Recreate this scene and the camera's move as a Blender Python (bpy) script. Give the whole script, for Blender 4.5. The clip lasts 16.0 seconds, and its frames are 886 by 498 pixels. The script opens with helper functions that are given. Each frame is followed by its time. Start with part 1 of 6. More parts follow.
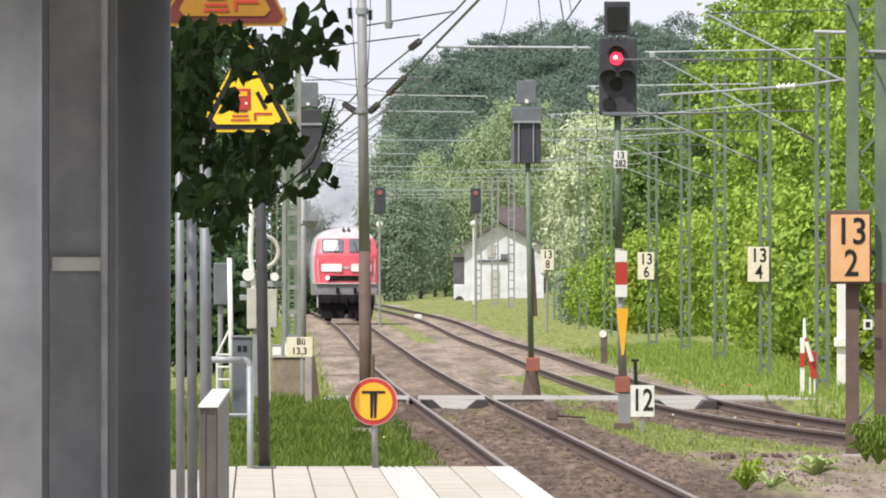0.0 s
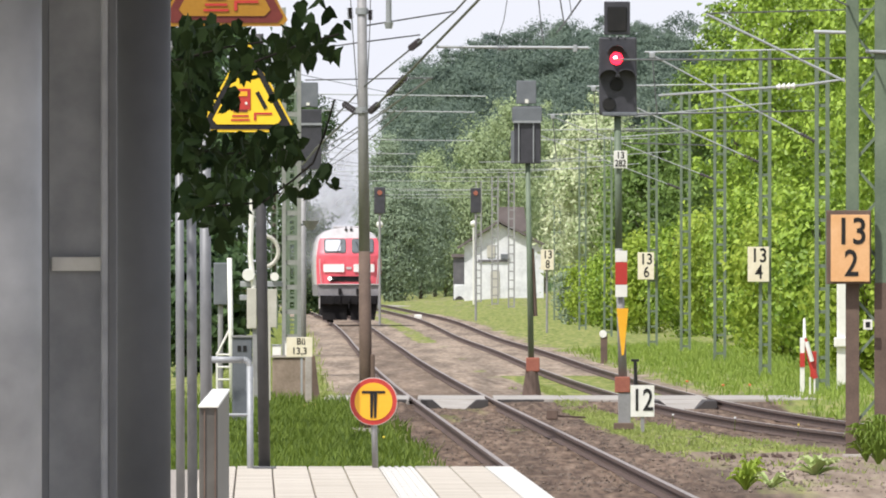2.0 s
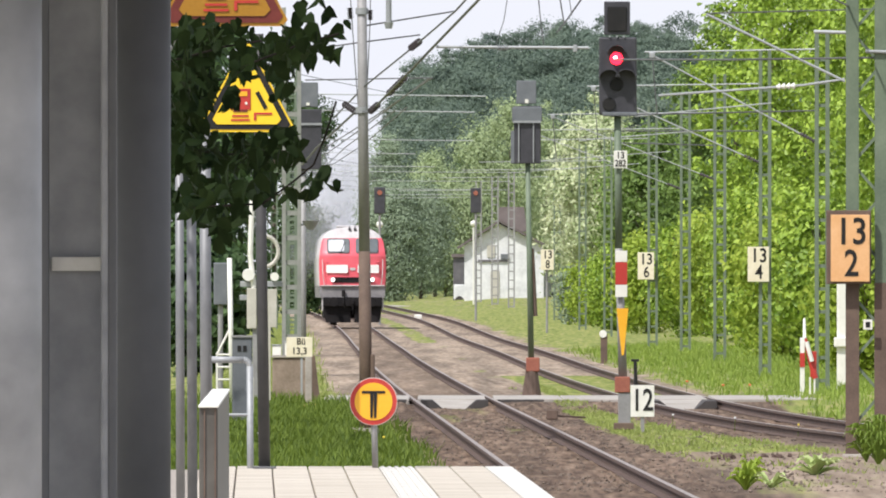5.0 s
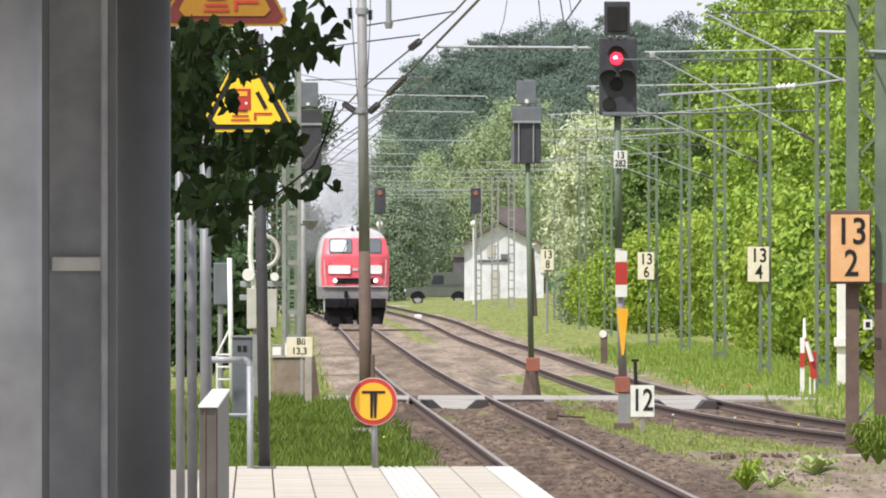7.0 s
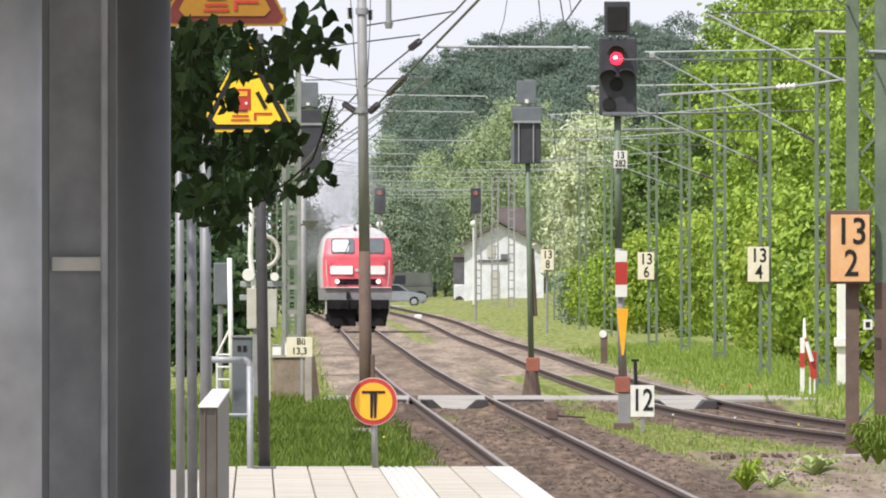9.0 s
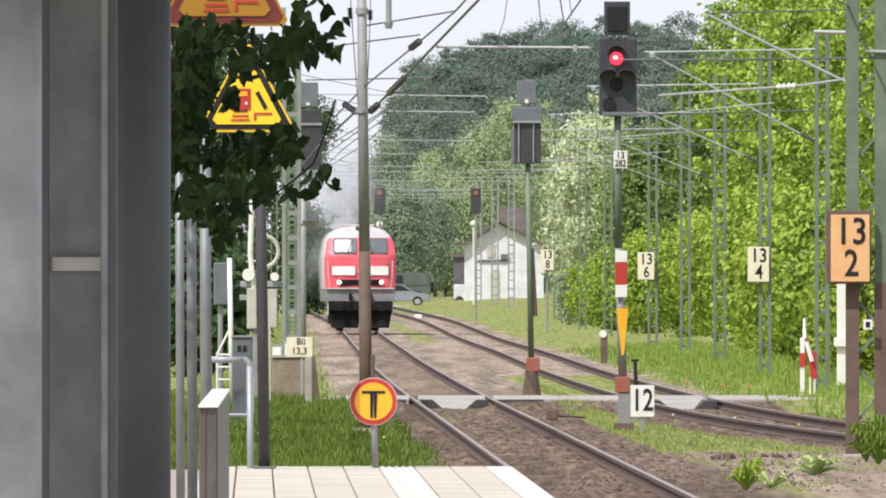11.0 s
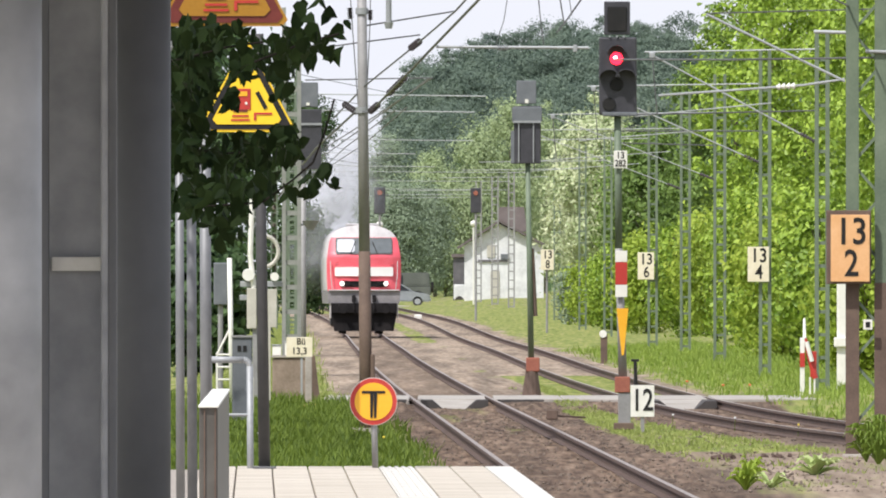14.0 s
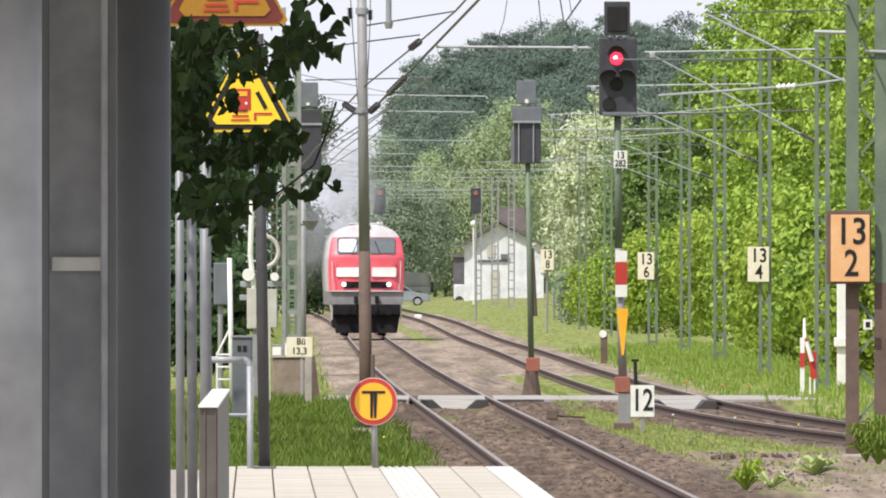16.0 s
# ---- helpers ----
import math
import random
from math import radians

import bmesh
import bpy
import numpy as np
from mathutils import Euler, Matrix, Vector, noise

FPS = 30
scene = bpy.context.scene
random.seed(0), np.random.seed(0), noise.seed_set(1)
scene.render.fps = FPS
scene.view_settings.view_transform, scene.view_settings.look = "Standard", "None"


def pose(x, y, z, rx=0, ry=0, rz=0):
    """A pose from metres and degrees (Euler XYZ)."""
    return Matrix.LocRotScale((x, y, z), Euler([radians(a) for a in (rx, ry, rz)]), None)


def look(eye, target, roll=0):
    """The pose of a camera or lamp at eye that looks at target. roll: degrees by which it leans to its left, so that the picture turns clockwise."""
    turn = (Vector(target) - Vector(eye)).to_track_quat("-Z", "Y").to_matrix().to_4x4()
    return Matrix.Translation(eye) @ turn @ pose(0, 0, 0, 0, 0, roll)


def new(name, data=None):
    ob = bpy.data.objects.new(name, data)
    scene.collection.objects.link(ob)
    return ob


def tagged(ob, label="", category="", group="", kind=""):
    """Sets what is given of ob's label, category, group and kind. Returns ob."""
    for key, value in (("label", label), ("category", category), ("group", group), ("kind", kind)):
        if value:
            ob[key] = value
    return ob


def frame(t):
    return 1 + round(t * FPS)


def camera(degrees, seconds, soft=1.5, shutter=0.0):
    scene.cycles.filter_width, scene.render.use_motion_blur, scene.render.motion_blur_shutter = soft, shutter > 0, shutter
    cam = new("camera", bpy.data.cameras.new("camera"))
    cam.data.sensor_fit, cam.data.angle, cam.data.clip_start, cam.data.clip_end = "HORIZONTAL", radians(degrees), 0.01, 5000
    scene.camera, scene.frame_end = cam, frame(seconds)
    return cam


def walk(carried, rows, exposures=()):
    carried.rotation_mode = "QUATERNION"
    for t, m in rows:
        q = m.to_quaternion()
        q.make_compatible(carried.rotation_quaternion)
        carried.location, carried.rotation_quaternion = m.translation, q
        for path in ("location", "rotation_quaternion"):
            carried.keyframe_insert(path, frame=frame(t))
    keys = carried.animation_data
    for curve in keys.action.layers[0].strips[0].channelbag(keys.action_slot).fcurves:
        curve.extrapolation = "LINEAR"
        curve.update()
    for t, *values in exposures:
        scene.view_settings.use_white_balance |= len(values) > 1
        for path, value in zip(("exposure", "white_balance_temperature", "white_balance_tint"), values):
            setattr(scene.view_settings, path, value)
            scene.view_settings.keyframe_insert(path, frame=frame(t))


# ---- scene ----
# A long lens on a stand, on the platform, 1.6 m above its paving.
cam = camera(2.3151, 16.0, soft=1.9)
EYE = (0.0, 0.0, 2.23)
AIM = (0.0, 1000.0, 2.23 + 1.469)
walk(cam, [(0.0, look(EYE, AIM)), (16.0, look(EYE, AIM))], exposures=[(0.0, 0.13, 6300, 12), (16.0, 0.13, 6300, 12)])

# Daylight: high sun over the left shoulder, thin bright haze.
world = bpy.data.worlds.new("world")
scene.world = world
world.use_nodes = True
wn = world.node_tree
sky = wn.nodes.new("ShaderNodeTexSky")
sky.sky_type, sky.sun_disc = "NISHITA", False
SUN_TO = Vector((-0.46, -0.54, 1.0)).normalized()
sky.sun_elevation = math.asin(SUN_TO.z)
sky.sun_rotation = math.atan2(SUN_TO.x, SUN_TO.y)
sky.altitude, sky.air_density, sky.dust_density, sky.ozone_density = 100, 1.0, 2.0, 1.0
haze, tc = wn.nodes.new("ShaderNodeMix"), wn.nodes.new("ShaderNodeTexCoord")
cloud, veil = wn.nodes.new("ShaderNodeTexNoise"), wn.nodes.new("ShaderNodeMapRange")
cloud.inputs["Scale"].default_value, cloud.inputs["Detail"].default_value = 2.2, 6
wn.links.new(tc.outputs["Generated"], cloud.inputs["Vector"])
wn.links.new(cloud.outputs[0], veil.inputs["Value"])
veil.inputs["From Min"].default_value, veil.inputs["From Max"].default_value = 0.25, 0.7
veil.inputs["To Min"].default_value, veil.inputs["To Max"].default_value = 0.72, 0.96
haze.data_type = "RGBA"
parts, height, both = wn.nodes.new("ShaderNodeSeparateXYZ"), wn.nodes.new("ShaderNodeMapRange"), wn.nodes.new("ShaderNodeMath")
wn.links.new(tc.outputs["Generated"], parts.inputs[0])
wn.links.new(parts.outputs["Z"], height.inputs["Value"])
height.inputs["From Min"].default_value, height.inputs["From Max"].default_value = 0.0, 0.8
height.inputs["To Min"].default_value, height.inputs["To Max"].default_value = 1.0, 0.35
both.operation = "MULTIPLY"
wn.links.new(veil.outputs[0], both.inputs[0]), wn.links.new(height.outputs[0], both.inputs[1])
wn.links.new(both.outputs[0], haze.inputs["Factor"])
wn.links.new(sky.outputs[0], haze.inputs[6])
haze.inputs[7].default_value = (8.0, 8.1, 8.6, 1)
wn.links.new(haze.outputs[2], wn.nodes["Background"].inputs[0])
wn.nodes["Background"].inputs[1].default_value = 0.12
sun = new("sun", bpy.data.lights.new("sun", "SUN"))
sun.data.energy, sun.data.angle, sun.data.color = 4.4, radians(0.55), (1.0, 0.965, 0.91)
sun.matrix_world = look((0, 0, 60), Vector((0, 0, 60)) - SUN_TO)

# ---- materials ----
def mat(name, a, b=None, rough=0.6, metal=0.0, scale=3.0, fine=40.0, bump=0.0, island=0.0, each=0.0, coords="Object",
        emit=None, through_light=0.0, spec=0.5, alpha=None):
    """A surface whose colour runs between a and b in large stains and fine grain; island / each: change from piece to piece."""
    m = bpy.data.materials.new(name)
    m.use_nodes = True
    t = m.node_tree
    n, k = t.nodes, t.links
    p = n["Principled BSDF"]
    b = b or a
    tc = n.new("ShaderNodeTexCoord")
    n1, n2 = n.new("ShaderNodeTexNoise"), n.new("ShaderNodeTexNoise")
    n1.inputs["Scale"].default_value, n2.inputs["Scale"].default_value = scale, fine
    n1.inputs["Detail"].default_value, n2.inputs["Detail"].default_value = 6, 4
    for q in (n1, n2):
        k.new(tc.outputs[coords], q.inputs["Vector"])
    add = n.new("ShaderNodeMath")
    add.operation = "MULTIPLY_ADD"
    k.new(n2.outputs[0], add.inputs[0])
    add.inputs[1].default_value = 0.45
    k.new(n1.outputs[0], add.inputs[2])
    last = add.outputs[0]
    if island or each:
        src = n.new("ShaderNodeNewGeometry") if island else n.new("ShaderNodeObjectInfo")
        ma = n.new("ShaderNodeMath")
        ma.operation = "MULTIPLY_ADD"
        k.new(src.outputs["Random Per Island" if island else "Random"], ma.inputs[0])
        ma.inputs[1].default_value = island or each
        k.new(last, ma.inputs[2])
        last = ma.outputs[0]
    r = n.new("ShaderNodeMapRange")
    lo = 0.42 if not (island or each) else 0.42 + 0.15 * (island or each)
    r.inputs["From Min"].default_value, r.inputs["From Max"].default_value = lo, 1.05 + 0.7 * (island or each)
    k.new(last, r.inputs["Value"])
    mix = n.new("ShaderNodeMix")
    mix.data_type = "RGBA"
    k.new(r.outputs[0], mix.inputs["Factor"])
    mix.inputs[6].default_value, mix.inputs[7].default_value = (*a, 1), (*b, 1)
    k.new(mix.outputs[2], p.inputs["Base Color"])
    p.inputs["Roughness"].default_value, p.inputs["Metallic"].default_value = rough, metal
    p.inputs["Specular IOR Level"].default_value = spec
    if bump:
        bp = n.new("ShaderNodeBump")
        bp.inputs["Strength"].default_value, bp.inputs["Distance"].default_value = min(1.0, bump * 10), bump
        k.new(n2.outputs[0], bp.inputs["Height"])
        k.new(bp.outputs[0], p.inputs["Normal"])
    if emit:
        p.inputs["Emission Color"].default_value, p.inputs["Emission Strength"].default_value = (*emit[:3], 1), emit[3]
    if through_light:
        tr, ms = n.new("ShaderNodeBsdfTranslucent"), n.new("ShaderNodeMixShader")
        k.new(mix.outputs[2], tr.inputs["Color"])
        ms.inputs[0].default_value = through_light
        k.new(p.outputs[0], ms.inputs[1]), k.new(tr.outputs[0], ms.inputs[2])
        k.new(ms.outputs[0], n["Material Output"].inputs["Surface"])
    return m


RAIL_SIDE = mat("rusty rail steel", (0.06, 0.038, 0.03), (0.13, 0.085, 0.065), 0.85, 0.2, 2, 60)
RAIL_TOP = mat("worn rail head", (0.22, 0.185, 0.155), (0.37, 0.32, 0.28), 0.55, 0.3, 1, 30)
GALV = mat("galvanised steel", (0.25, 0.26, 0.265), (0.42, 0.43, 0.43), 0.55, 0.3, 2, 30)
POLE = mat("grey painted steel", (0.20, 0.195, 0.19), (0.34, 0.33, 0.32), 0.6, 0.1, 2, 25)
POLE_BROWN = mat("brown weathered mast foot", (0.085, 0.056, 0.042), (0.17, 0.115, 0.085), 0.8, 0.0, 3, 40)
MAST_GREEN = mat("grey green mast paint", (0.09, 0.125, 0.08), (0.18, 0.22, 0.15), 0.65, 0.0, 2, 30)
DARK = mat("dark signal housing", (0.025, 0.025, 0.03), (0.06, 0.058, 0.065), 0.5, 0.0, 4, 50)
GREYBOX = mat("grey signal back", (0.10, 0.11, 0.12), (0.17, 0.18, 0.19), 0.55, 0.0, 4, 40)
CONCRETE = mat("weathered concrete", (0.24, 0.21, 0.18), (0.44, 0.40, 0.35), 0.9, 0.0, 2.5, 30, 0.004)
SIGNWHITE = mat("white sign enamel", (0.68, 0.66, 0.58), (0.82, 0.80, 0.74), 0.45, 0.0, 5, 40)
SIGNCREAM = mat("aged cream sign enamel", (0.66, 0.58, 0.40), (0.80, 0.74, 0.58), 0.45, 0.0, 5, 40)
SIGNORANGE = mat("aged orange sign enamel", (0.66, 0.34, 0.13), (0.80, 0.48, 0.24), 0.45, 0.0, 3, 30)
BLACK = mat("black paint", (0.015, 0.015, 0.015), (0.03, 0.028, 0.026), 0.6, 0.0, 5, 40, spec=0.2)
RED = mat("red sign paint", (0.40, 0.025, 0.02), (0.52, 0.05, 0.035), 0.45, 0.0, 4, 40)
YELLOW = mat("yellow sign paint", (0.82, 0.52, 0.01), (0.88, 0.62, 0.03), 0.4, 0.0, 4, 40)
AMBER = mat("amber sign paint", (0.78, 0.36, 0.01), (0.86, 0.46, 0.03), 0.4, 0.0, 4, 40)
RUSTRED = mat("red brown base paint", (0.24, 0.07, 0.045), (0.36, 0.13, 0.08), 0.7, 0.0, 4, 40)
LAMPRED = mat("lit red signal lens", (0.8, 0.02, 0.03), None, 0.3, emit=(1.0, 0.015, 0.04, 4.0))
LAMPCORE = mat("lit signal lamp", (1, 0.6, 0.6), None, 0.3, emit=(1.0, 0.55, 0.55, 8.0))
WIRE = mat("tarnished copper wire", (0.085, 0.085, 0.085), (0.17, 0.17, 0.17), 0.6, 0.4, 1, 20)
TUBE = mat("light alloy tube", (0.34, 0.35, 0.35), (0.50, 0.51, 0.51), 0.5, 0.3, 1, 20)
PORCELAIN = mat("brown insulator", (0.035, 0.03, 0.032), (0.07, 0.055, 0.055), 0.3, 0.0, 4, 30)

# ---- mesh helpers ----
def mesh_of(bm, name, *mats):
    me = bpy.data.meshes.new(name)
    bmesh.ops.recalc_face_normals(bm, faces=bm.faces)
    bm.to_mesh(me)
    bm.free()
    for m in mats:
        me.materials.append(m)
    return me


def thing(name, label, category, at=(0, 0, 0), rz=0.0, group="", kind=""):
    ob = new(name)
    ob.empty_display_size = 0.1
    ob.matrix_basis = pose(*at, 0, 0, rz)
    return tagged(ob, label, category, group, kind)


def part(name, bm, material, parent, label="", smooth=False):
    mats = material if isinstance(material, (list, tuple)) else (material,)
    me = mesh_of(bm, name, *mats)
    if smooth:
        for f in me.polygons:
            f.use_smooth = True
    ob = new(name, me)
    ob.parent = parent
    return tagged(ob, label)


def solo(name, bm, material, label, category="", kind="", group="", smooth=False):
    ob = part(name, bm, material, None, label, smooth)
    return tagged(ob, "", category, group, kind)


def box(bm, c, s, bevel=0.0, rz=0.0, rx=0.0, ry=0.0, mi=0):
    m = pose(*c, rx, ry, rz) @ Matrix.Diagonal((*s, 1))
    r = bmesh.ops.create_cube(bm, size=1.0, matrix=m)
    faces = {f for v in r["verts"] for f in v.link_faces}
    for f in faces:
        f.material_index = mi
    if bevel:
        edges = list({e for v in r["verts"] for e in v.link_edges})
        g = bmesh.ops.bevel(bm, geom=edges, offset=bevel, segments=2, affect="EDGES", profile=0.5)
        for f in g["faces"]:
            f.material_index = mi
    return bm


def tube(bm, a, b, r, r2=None, sides=10, mi=0):
    a, b = Vector(a), Vector(b)
    d = b - a
    m = Matrix.Translation((a + b) / 2) @ d.to_track_quat("Z", "Y").to_matrix().to_4x4()
    g = bmesh.ops.create_cone(bm, cap_ends=True, segments=sides, radius1=r, radius2=r if r2 is None else r2, depth=d.length, matrix=m)
    for f in {f for v in g["verts"] for f in v.link_faces}:
        f.material_index = mi
    return bm


def path_tube(bm, pts, r, sides=6):
    for a, b in zip(pts, pts[1:]):
        tube(bm, a, b, r, sides=sides)
    return bm


def ball(bm, c, r, sx=1, sy=1, sz=1, u=12, v=8):
    bmesh.ops.create_uvsphere(bm, u_segments=u, v_segments=v, radius=r, matrix=Matrix.Translation(c) @ Matrix.Diagonal((sx, sy, sz, 1)))
    return bm


def prism(bm, outline, y0, y1, mi=0):
    """A plate with an outline in x, z, from y0 to y1."""
    f = [bm.verts.new((x, y0, z)) for x, z in outline]
    b = [bm.verts.new((x, y1, z)) for x, z in outline]
    n = len(f)
    faces = [bm.faces.new(f), bm.faces.new(b[::-1])]
    for i in range(n):
        faces.append(bm.faces.new((f[i], b[i], b[(i + 1) % n], f[(i + 1) % n])))
    for q in faces:
        q.material_index = mi
    return bm


def B():
    return bmesh.new()


def text_part(s, size, material, parent, at, name="lettering", rx=90, space=1.0, rz=0.0, squeeze=1.0):
    cu = bpy.data.curves.new(name, "FONT")
    cu.body, cu.size, cu.align_x, cu.align_y = s, size, "CENTER", "CENTER"
    cu.extrude, cu.space_line, cu.offset, cu.resolution_u = 0.004, space, size * 0.012, 3
    tmp = bpy.data.objects.new(name, cu)
    scene.collection.objects.link(tmp)
    me = bpy.data.meshes.new_from_object(tmp.evaluated_get(bpy.context.evaluated_depsgraph_get()))
    bpy.data.objects.remove(tmp)
    me.transform(pose(*at, rx, 0, rz) @ Matrix.Diagonal((squeeze, 1, 1, 1)))
    me.materials.clear()
    me.materials.append(material)
    ob = new(name, me)
    ob.parent = parent
    return ob


def along(table):
    """A smooth line through the (y, x) rows of a table."""
    ys = np.array([r[0] for r in table], float)
    xs = np.array([r[1] for r in table], float)
    m = np.gradient(xs, ys)

    def at(y):
        i = int(np.clip(np.searchsorted(ys, y) - 1, 0, len(ys) - 2))
        h = ys[i + 1] - ys[i]
        t = (y - ys[i]) / h
        if t < 0 or t > 1:
            j = i if t < 0 else i + 1
            return float(xs[j] + m[j] * (y - ys[j]))
        return float((2 * t**3 - 3 * t**2 + 1) * xs[i] + (t**3 - 2 * t**2 + t) * h * m[i] + (3 * t**2 - 2 * t**3) * xs[i + 1] + (t**3 - t**2) * h * m[i + 1])
    return at


# ---- plan: two tracks, the ground's rise, the platform ----
track_1 = along([(0, 3.85), (150, 2.52), (277, 1.43), (330, 0.97), (390, 0.44), (451, -0.10), (517, -0.62), (609, -1.30), (760, -2.28), (885, -3.12), (968, -3.82), (1050, -4.61), (1300, -7.5), (1700, -13.0)])
track_2 = along([(260, 10.3), (300, 7.75), (323, 6.65), (349, 5.75), (376, 5.08), (404, 4.62), (467, 3.95), (539, 3.40), (669, 2.70), (808, 1.85), (891, 1.25), (1061, -0.17), (1300, -3.0), (1700, -8.6)])
rise = along([(0, 0.0), (700, 0.0), (880, 0.03), (960, 0.15), (1045, 0.30), (1250, 0.54), (1500, 0.78), (2000, 1.1), (2600, 1.6), (4800, 3.0)])

# ---- ground ----
def ground_mat():
    m = bpy.data.materials.new("earth, gravel and short grass")
    m.use_nodes = True
    t = m.node_tree
    n, k = t.nodes, t.links
    p = n["Principled BSDF"]
    tc = n.new("ShaderNodeTexCoord")

    def noisy(scale, detail=5, stretch=(1, 1, 1)):
        mp = n.new("ShaderNodeMapping")
        mp.inputs["Scale"].default_value = stretch
        k.new(tc.outputs["Object"], mp.inputs[0])
        q = n.new("ShaderNodeTexNoise")
        q.inputs["Scale"].default_value, q.inputs["Detail"].default_value = scale, detail
        k.new(mp.outputs[0], q.inputs["Vector"])
        return q.outputs[0]

    def ramp(v, stops):
        r = n.new("ShaderNodeValToRGB")
        e = r.color_ramp.elements
        while len(e) < len(stops):
            e.new(0.5)
        for q, (at, c) in zip(e, stops):
            q.position, q.color = at, (*c, 1)
        k.new(v, r.inputs[0])
        return r.outputs[0]

    def mixed(f, a, b):
        x = n.new("ShaderNodeMix")
        x.data_type = "RGBA"
        k.new(f, x.inputs["Factor"]), k.new(a, x.inputs[6]), k.new(b, x.inputs[7])
        return x.outputs[2]
    earth = ramp(noisy(9, 8, (1, 0.03, 1)), [(0.30, (0.065, 0.042, 0.029)), (0.5, (0.15, 0.105, 0.075)), (0.72, (0.27, 0.20, 0.145))])
    grass = ramp(noisy(5, 8, (1, 0.03, 1)), [(0.28, (0.09, 0.125, 0.028)), (0.45, (0.17, 0.205, 0.045)), (0.60, (0.26, 0.265, 0.08)), (0.74, (0.33, 0.275, 0.16))])
    pale = ramp(noisy(7, 8, (1, 0.02, 1)), [(0.3, (0.21, 0.163, 0.12)), (0.5, (0.30, 0.24, 0.183)), (0.7, (0.39, 0.325, 0.255))])
    stain = ramp(noisy(1.3, 6, (1, 0.02, 1)), [(0.35, (0.62, 0.60, 0.58)), (0.65, (1.15, 1.12, 1.08))])
    ap = n.new("ShaderNodeAttribute")
    ap.attribute_name = "pale"
    earth = mixed(ap.outputs["Fac"], earth, pale)
    mu = n.new("ShaderNodeMix")
    mu.data_type, mu.blend_type = "RGBA", "MULTIPLY"
    mu.inputs["Factor"].default_value = 1.0
    k.new(earth, mu.inputs[6]), k.new(stain, mu.inputs[7])
    earth = mu.outputs[2]
    at = n.new("ShaderNodeAttribute")
    at.attribute_name = "grass"
    s = n.new("ShaderNodeMath")
    s.operation = "MULTIPLY_ADD"
    k.new(noisy(1.6, 8, (1, 0.03, 1)), s.inputs[0])
    s.inputs[1].default_value = 1.0
    k.new(at.outputs["Fac"], s.inputs[2])
    f = ramp(s.outputs[0], [(0.0, (0, 0, 0)), (0.80, (0, 0, 0)), (1.0, (1, 1, 1))])
    sub = n.new("ShaderNodeMath")
    sub.operation = "SUBTRACT"
    k.new(f, sub.inputs[0])
    sub.inputs[1].default_value = 0.0
    col = mixed(sub.outputs[0], earth, grass)
    k.new(col, p.inputs["Base Color"])
    p.inputs["Roughness"].default_value, p.inputs["Specular IOR Level"].default_value = 0.95, 0.2
    bp = n.new("ShaderNodeBump")
    bp.inputs["Strength"].default_value, bp.inputs["Distance"].default_value = 0.6, 0.03
    k.new(noisy(22, 4), bp.inputs["Height"])
    k.new(bp.outputs[0], p.inputs["Normal"])
    return m


def grassiness(x, y):
    """How green the ground is: 0 bare ballast, 1 meadow."""
    d1, d2 = x - track_1(y), x - track_2(y)
    if y > 1250:
        return 0.55
    g = 0.9
    if -1.35 < d1 < 1.9:
        g = 0.05 + (0.22 if abs(d1) < 0.5 and 340 < y < 415 else 0)
    elif abs(d2) < 1.7:
        g = 0.10
    elif d1 > 0 and d2 < 0:
        g = 0.20 if y > 420 else 0.45
        if y > 850:
            g = 0.5
        if y < 330:
            g = 0.26
        if 308 < y < 404 and d1 > 1.9:
            g = 0.62
    elif d1 < 0:
        g = min(0.95, 0.15 + (-d1 - 1.9) * 0.9) if y > 420 else min(1.0, 0.28 + (-d1 - 1.35) * 0.6)
    elif d2 > 0:
        g = 0.35 + min(0.6, (d2 - 1.7) * 0.3)
    if -1.7 < d2 < 0.6 and 442 < y < 560:
        g = 0.82
    return g


def paleness(x, y):
    """Newer, paler gravel beyond the crossing, sand at the near side track."""
    d1 = x - track_1(y)
    p = min(1.0, max(0.0, (y - 425) / 60)) * (0.50 if abs(d1) < 0.9 else 1.0)
    if y < 340 and d1 > 1.6:
        p = max(p, min(0.85, (350 - y) / 70, (d1 - 1.6) * 0.8))
    return p


def ground_z(x, y):
    d1, d2 = x - track_1(y), x - track_2(y)
    z = rise(y) - 0.17
    if d1 < -2.2 and y < 1300:
        z += min(0.14, (-d1 - 2.2) * 0.07)
    if d2 > 2.0 and y > 330:
        z += min(0.55, (d2 - 2.0) * 0.08)
    if 405 < y < 440 and abs(d1) > 0.75 and abs(d2) > 0.75:
        z += 0.115 * min(1.0, (y - 405) / 10, (440 - y) / 8)
    return z


